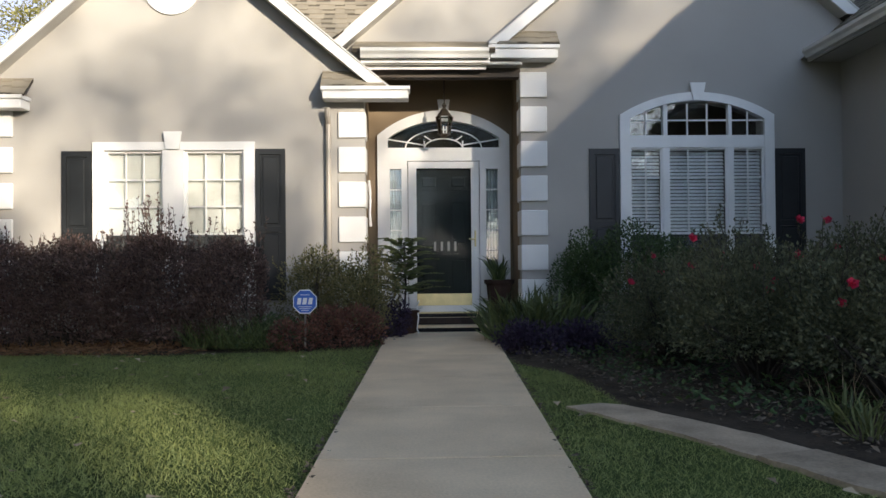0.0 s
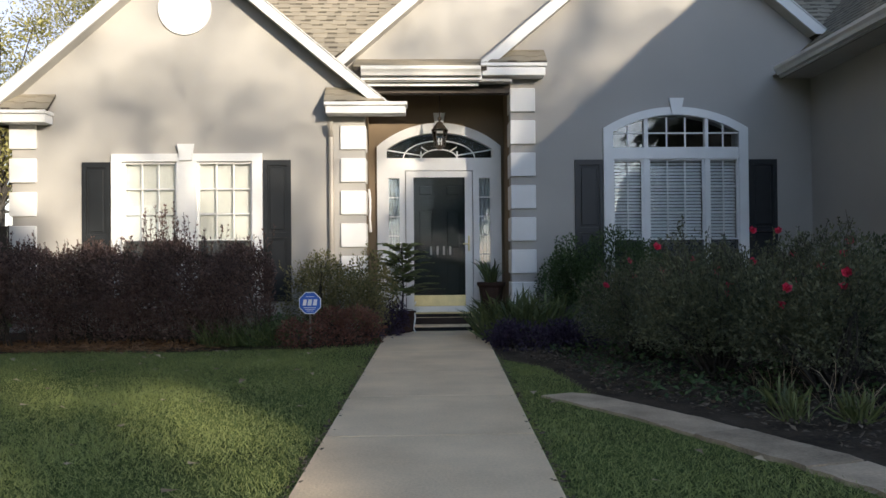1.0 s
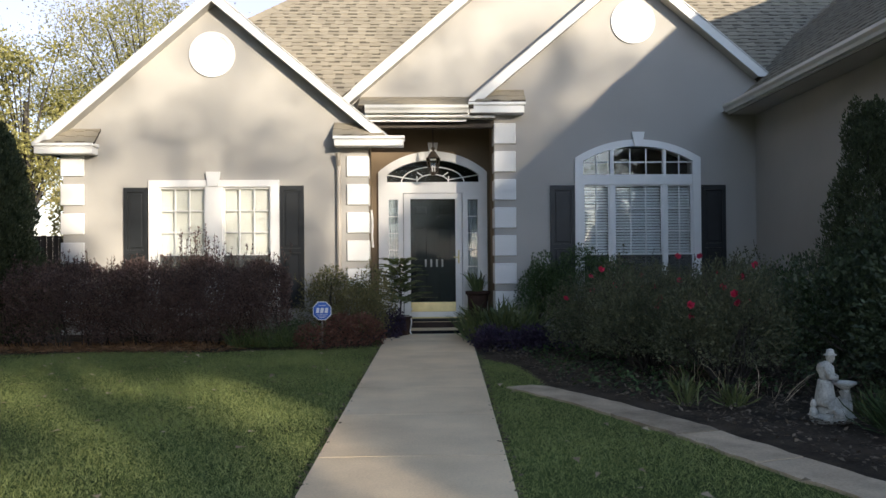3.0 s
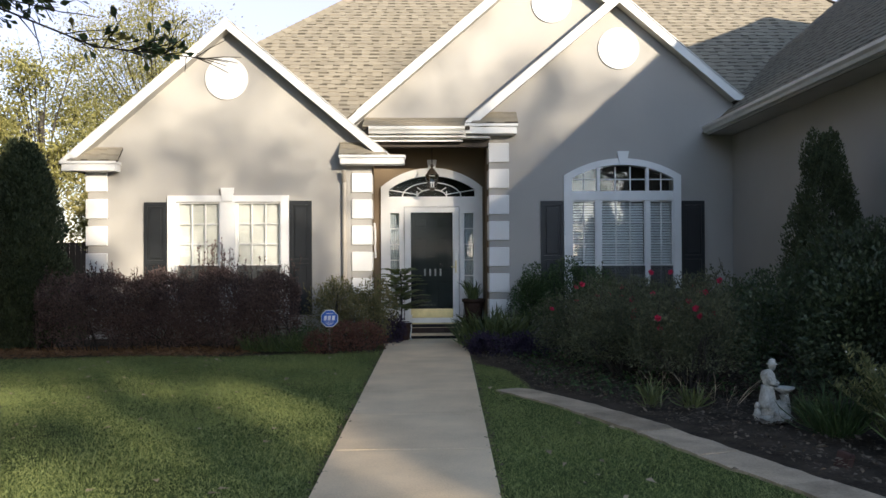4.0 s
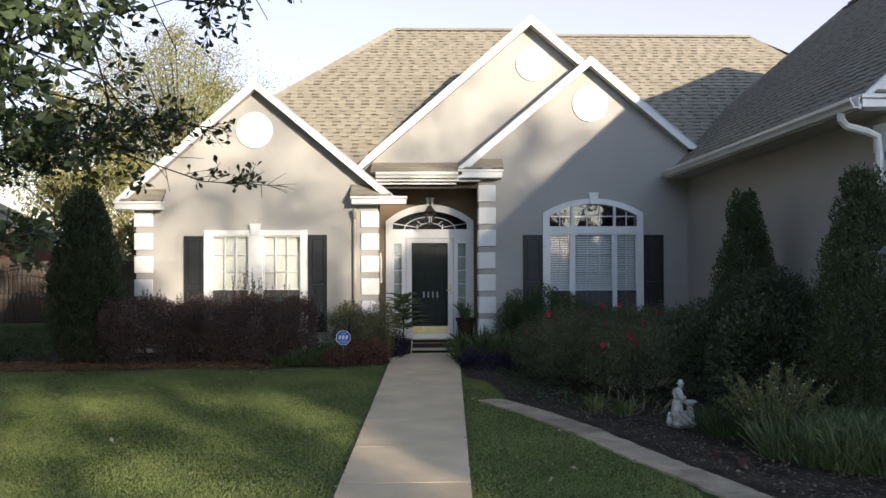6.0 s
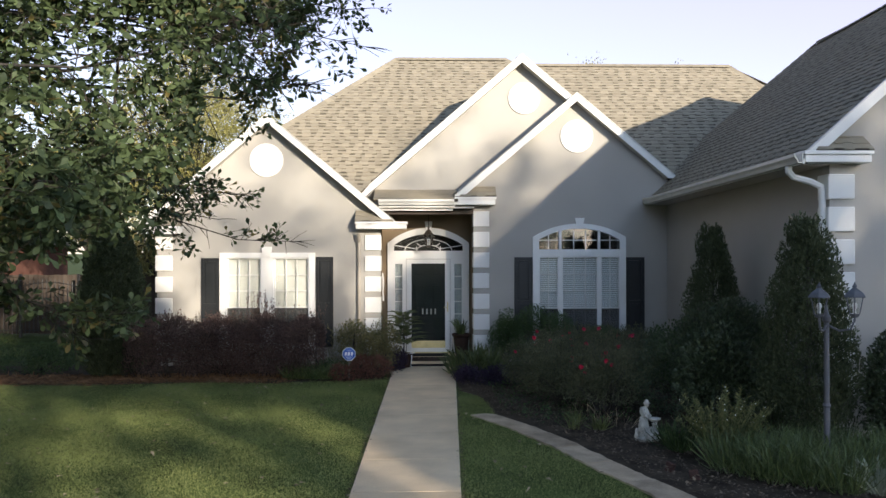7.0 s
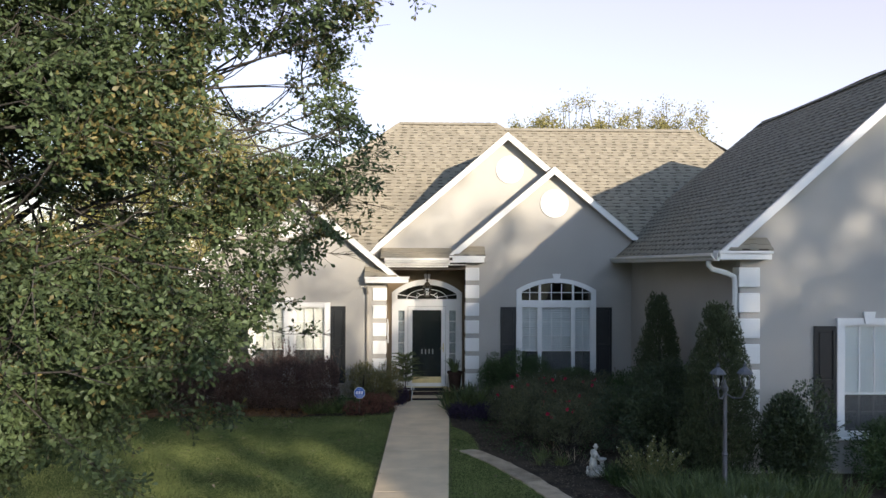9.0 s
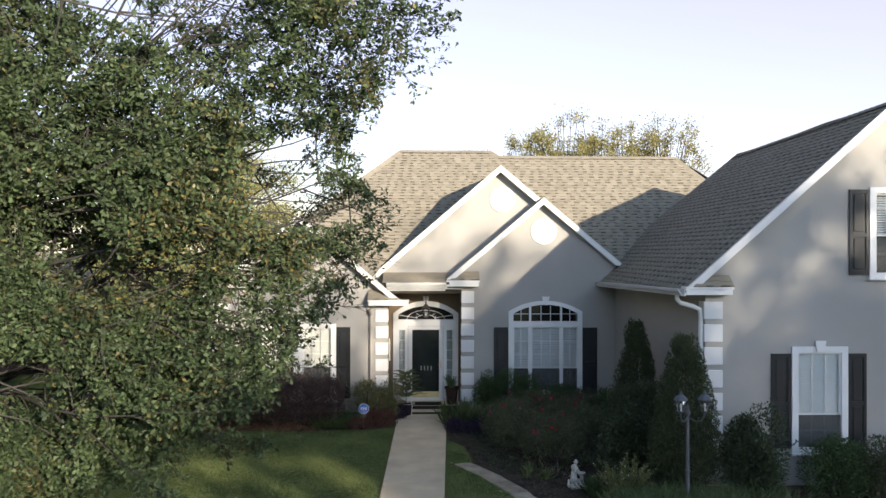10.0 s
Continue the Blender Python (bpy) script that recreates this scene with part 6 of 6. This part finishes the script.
def simple_tree(label, at, h, crown, n, leaf, mat, trunk=0.2, low=0.3, name="tree", lumps=16, group="", clumps=None, small=1.0):
    """A broad tree farther off: trunk, limbs, and a crown of leafy clumps with gaps."""
    t = thing(name, label, "tree", group, at=at)
    part("trunk", tube(bmesh.new(), [(0, 0, -0.1), (0.1, 0, h * low), (0.0, 0.1, h * 0.75)], trunk, trunk * 0.4, 9), BARK, t)
    c = rng.normal(size=(lumps, 3))
    c /= np.linalg.norm(c, axis=1, keepdims=True)
    c *= rng.uniform(0.3, 0.78 if small == 1 else 0.98, (lumps, 1))
    rad = rng.uniform(0.22, 0.42, lumps) * small
    size = np.array([crown, crown, h * (1 - low) / 2])
    mid = np.array([0, 0, h * (1 + low) / 2])
    if clumps:
        c = (np.array([(x, y, z) for x, y, z, r in clumps]) - mid) / size
        rad, lumps = np.array([r for *_, r in clumps]) / crown, len(clumps)
        size = np.array([crown, crown, crown])
        c = (np.array([(x, y, z) for x, y, z, r in clumps]) - mid) / size
    bm = bmesh.new()
    for q in c:
        e = Vector(q * size + mid)
        tube(bm, [(0.05, 0, h * low), (e.x * 0.4, e.y * 0.4, h * low + (e.z - h * low) * 0.6), tuple(e)], trunk * (0.35 if small == 1 else 0.16), 0.015, 5)
    part("branching", bm, BARK, t)["kind"] = "stuff"
    pick = rng.integers(0, lumps, n)
    p, d = ball(n, 0.3)
    if small != 1:
        # ragged clumps: tips drift out, no round edges
        p = p * rng.lognormal(0.0, 0.45, (n, 1)) * np.array([1.25, 1.25, 0.8]) + rng.normal(0, 0.12, (n, 3))
    P = (c[pick] + p * rad[pick][:, None]) * size + mid
    scatter("crown", P, d + rng.normal(0, 0.7, d.shape), rng.uniform(0.7, 1.3, n) * leaf, SPRAY, mat, t)
    return t


# trees behind and beside the house
simple_tree("yellowing autumn tree rising behind the house", (-8.2, 24, 0), 10.3, 3.4, 64000, 0.085, TURNING, group="trees behind", lumps=90, small=0.6)
simple_tree("green tree beside the house", (-10.8, 21, 0), 7.6, 2.6, 18000, 0.11, TURNING, group="trees behind", lumps=50, small=0.6)
simple_tree("low yellow-green tree behind the side fence", (-7.2, 17.5, 0), 4.6, 1.6, 7000, 0.1, YELLOWLEAF, group="trees behind", low=0.2)
for x, y, h in ((5.0, 37, 11.4), (7.2, 36, 12.3), (9.2, 37, 13.3), (11.0, 36, 12.8), (13.2, 38, 12.8), (15.3, 37, 12.8)):
    simple_tree("thin half-bare autumn tree far behind the roof", (x, y, 0), h, 2.6, 15000, 0.13, YELLOWLEAF, group="far trees", lumps=140, low=0.3, small=0.32)

rng = np.random.default_rng(7)
# unseen trees added behind the camera to put lawn and walls in shade
for x, y, h, c in ((9, -32, 8.6, 4.0), (15.2, -31, 10.2, 3.8), (22.7, -30, 13.4, 3.1), (25.2, -30, 13.8, 3.8), (29.6, -30, 15.2, 3.4), (33.4, -30, 17.0, 3.8), (38.5, -31, 17.2, 4.4), (44.5, -31, 16.5, 4.4),
                   (21, -39, 15.2, 4.6), (28.5, -40, 16.8, 4.4), (36, -39, 19.2, 4.8), (4, -36, 11, 4.4), (-5, -38, 10, 4.4), (-15, -36, 11, 4.6)):
    simple_tree("unseen broad tree behind the camera, added to shade the lawn", (x, y, 0), h, c, 700 if x in (9, 15.2, 21) else 5200 if x == 29.6 else 5200 if x in (22.7, 25.2, 33.4) else 3200, 0.5, OAKLEAF, trunk=0.3, low=0.12, group="street trees", lumps=30)

# unseen; its band of clumps keeps the low sun off the hedge and arborvitae
simple_tree("unseen high-crowned tree behind the camera, added to shade the hedge", (19.6, -30.5, 0), 13.0, 3.0, 6000, 0.42, OAKLEAF, trunk=0.25, low=0.75, group="street trees",
            clumps=[(-0.6, 0.2, 12.9, 0.6), (-0.3, 0, 13.6, 0.6), (0.2, 0.2, 13.0, 0.6), (-0.1, 0.1, 14.2, 0.45), (-1.6, 0.2, 11.8, 0.7), (-0.8, -0.3, 11.9, 0.8), (0.1, 0.3, 11.8, 0.8), (1.0, -0.2, 11.9, 0.8), (1.9, 0.2, 11.8, 0.8), (2.8, 0, 11.9, 0.8), (3.5, 0.2, 11.7, 0.7)])
# unseen; thins the sun on the wing's front wall
simple_tree("unseen tall half-bare tree behind the camera, added to dapple the wing", (29.2, -29.5, 0), 15.6, 3.0, 1500, 0.3, OLIVE, trunk=0.16, low=0.7, group="street trees",
            clumps=[(-2.4, 0, 12.6, 0.9), (-1.3, 0.2, 13.4, 0.9), (-0.2, -0.2, 12.6, 0.9), (0.6, 0.2, 13.8, 0.9), (1.6, 0, 12.9, 0.9), (2.5, 0.2, 14.0, 0.9), (-0.6, 0, 14.7, 0.7), (1.2, 0, 15.0, 0.7), (2.8, 0, 12.6, 0.8), (-1.9, 0, 11.6, 0.7), (0.4, 0, 11.5, 0.8), (-1.6, 0, 14.5, 0.5)])
# unseen; lets soft sun dapples through to the left lawn
simple_tree("unseen small half-bare tree behind the camera, added to dapple the lawn", (18.0, -31.2, 0), 10.6, 3.0, 920, 0.3, OLIVE, trunk=0.14, low=0.6, group="street trees",
            clumps=[(-2.6, 0, 9.8, 0.9), (-1.6, 0.3, 10.3, 0.8), (-0.7, -0.2, 9.5, 0.8), (0.4, 0.2, 10.5, 0.7), (0.9, -0.2, 9.6, 0.9), (1.9, 0.2, 10.2, 0.9), (2.6, 0, 9.5, 0.7), (-0.6, 0.3, 10.9, 0.5)])
# unseen; clumps set where their shadows blotch the left gable
simple_tree("unseen tall thin tree behind the camera, added to blotch the gables with shade", (22.4, -30, 0), 16.5, 3.0, 140, 0.32, YELLOWLEAF, trunk=0.16, low=0.7, group="street trees",
            clumps=[(-1.2, 0, 15.5, 0.55), (-0.6, 0.3, 15.0, 0.5), (0.3, 0, 14.9, 0.6), (1.1, -0.2, 14.8, 0.6), (-2.0, 0, 14.6, 0.7), (2.4, 0, 14.2, 0.7), (0.2, 0.2, 16.4, 0.4)])
# unseen; clumps set where their shadows blotch the upper gables
simple_tree("unseen tall thin tree behind the camera, added to blotch the gables with shade", (27.0, -31, 0), 18, 3.0, 80, 0.32, YELLOWLEAF, trunk=0.16, low=0.7, group="street trees",
            clumps=[(-0.6, 0, 16.8, 0.6), (0.2, 0, 17.6, 0.5), (1.4, 0, 16.6, 0.6), (-1.4, 0, 15.6, 0.7), (0.6, 0, 15.4, 0.8)])

# unseen thin leafy tree, added to soften the low sun on the house front
simple_tree("unseen airy tree behind the camera, added to filter the sun", (23.4, -28.5, 0), 15.0, 4.0, 1560, 0.3, OLIVE, trunk=0.16, low=0.66, group="street trees",
            clumps=[(-3.6 + 0.9 * i + 0.3 * math.sin(5 * i + k), 0.4 * math.sin(3 * i), 11.0 + 0.75 * k + 0.2 * math.cos(4 * i), 0.75) for i in range(11) for k in range(6 if i < 7 else 7)]
            + [(2.2 + 0.6 * i, 0.3 * math.sin(4 * i + k), 13.5 + 0.7 * k, 0.6) for i in range(4) for k in range(4)])

# unseen big trees, added on the left to block light from the side sky
for x, y, h in ((-14.6, 4.4, 12.5), (-15.2, 11.8, 12), (-17, 9, 15), (-18, 1, 16), (-17.5, 14.5, 12), (-19, 3, 13), (-21, -6, 14), (-18, -14, 12.5), (-25, 11, 13)):
    simple_tree("unseen broad green tree on the left, added to block sky light", (x, y, 0), h + 3, 5.0, 9000, 0.62, OAKLEAF, trunk=0.3, low=0.12, group="neighbouring trees", lumps=44)

# ---- neighbour, fences ----
nb = thing("neighbour_house", "red brick neighbouring house with a grey shingled roof", "house", at=(-15.9, 22, 0))
part("wall", boxed(-4, 1.4, 0, 6, 0, 2.7), REDBRICK, nb)
bm = bmesh.new()
v = [bm.verts.new(p) for p in ((-4.5, -0.5, 2.7), (1.9, -0.5, 2.7), (1.9, 6.5, 2.7), (-4.5, 6.5, 2.7), (-1.8, 3, 4.7), (-1.0, 3, 4.7))]
for q in ((0, 1, 5, 4), (1, 2, 5), (2, 3, 4, 5), (3, 0, 4), (3, 2, 1, 0)):
    bm.faces.new([v[i] for i in q])
part("roof", bm, SHINGLE, nb)
part("fascia", boxed(-4.5, 1.9, -0.53, -0.502, 2.6, 2.74), TRIM, nb)
fence = thing("iron_fence", "black wrought-iron fence with an arched gate", "fence", at=(-10.2, 16.5, 0))
bar = tube(bmesh.new(), [(0, 0, 0.05), (0, 0, 1.55)], 0.012, sides=5)
bar_me = bpy.data.meshes.new("picket")
bar.to_mesh(bar_me)
bar.free()
bar_me.materials.append(IRON)
for k in range(28):
    share("picket", bar_me, fence, Matrix.Translation((-2.4 + 0.12 * k, 0, 0.12 * math.sin(math.pi * ((k % 14) / 13)))))
for z in (0.2, 0.9, 1.45):
    part("rail", tube(bmesh.new(), [(-2.4 + 0.12 * k, 0, z + (0.12 * math.sin(math.pi * ((k % 14) / 13)) if z > 1 else 0)) for k in range(28)], 0.015, sides=5), IRON, fence)
for x in (-2.45, -0.73, 0.9):
    part("post", boxed(x - 0.04, x + 0.04, -0.04, 0.04, 0, 1.8, bevel=0.01), IRON, fence)
board = boxed(0, 0.135, 0, 0.02, 0.03, 1.75, bevel=0.004)
board_me = bpy.data.meshes.new("board")
board.to_mesh(board_me)
board.free()
board_me.materials.append(FENCE)
wood = thing("board_fence", "dark weathered board fence beside the house", "fence", at=(-17.0, 17.2, 0))
for k in range(84):
    share("board", board_me, wood, Matrix.Translation((0.142 * k, 0, 0.02 * random.random())))
for z in (0.4, 1.4):
    part("rail", boxed(0, 11.9, 0.022, 0.06, z, z + 0.08), FENCE, wood)
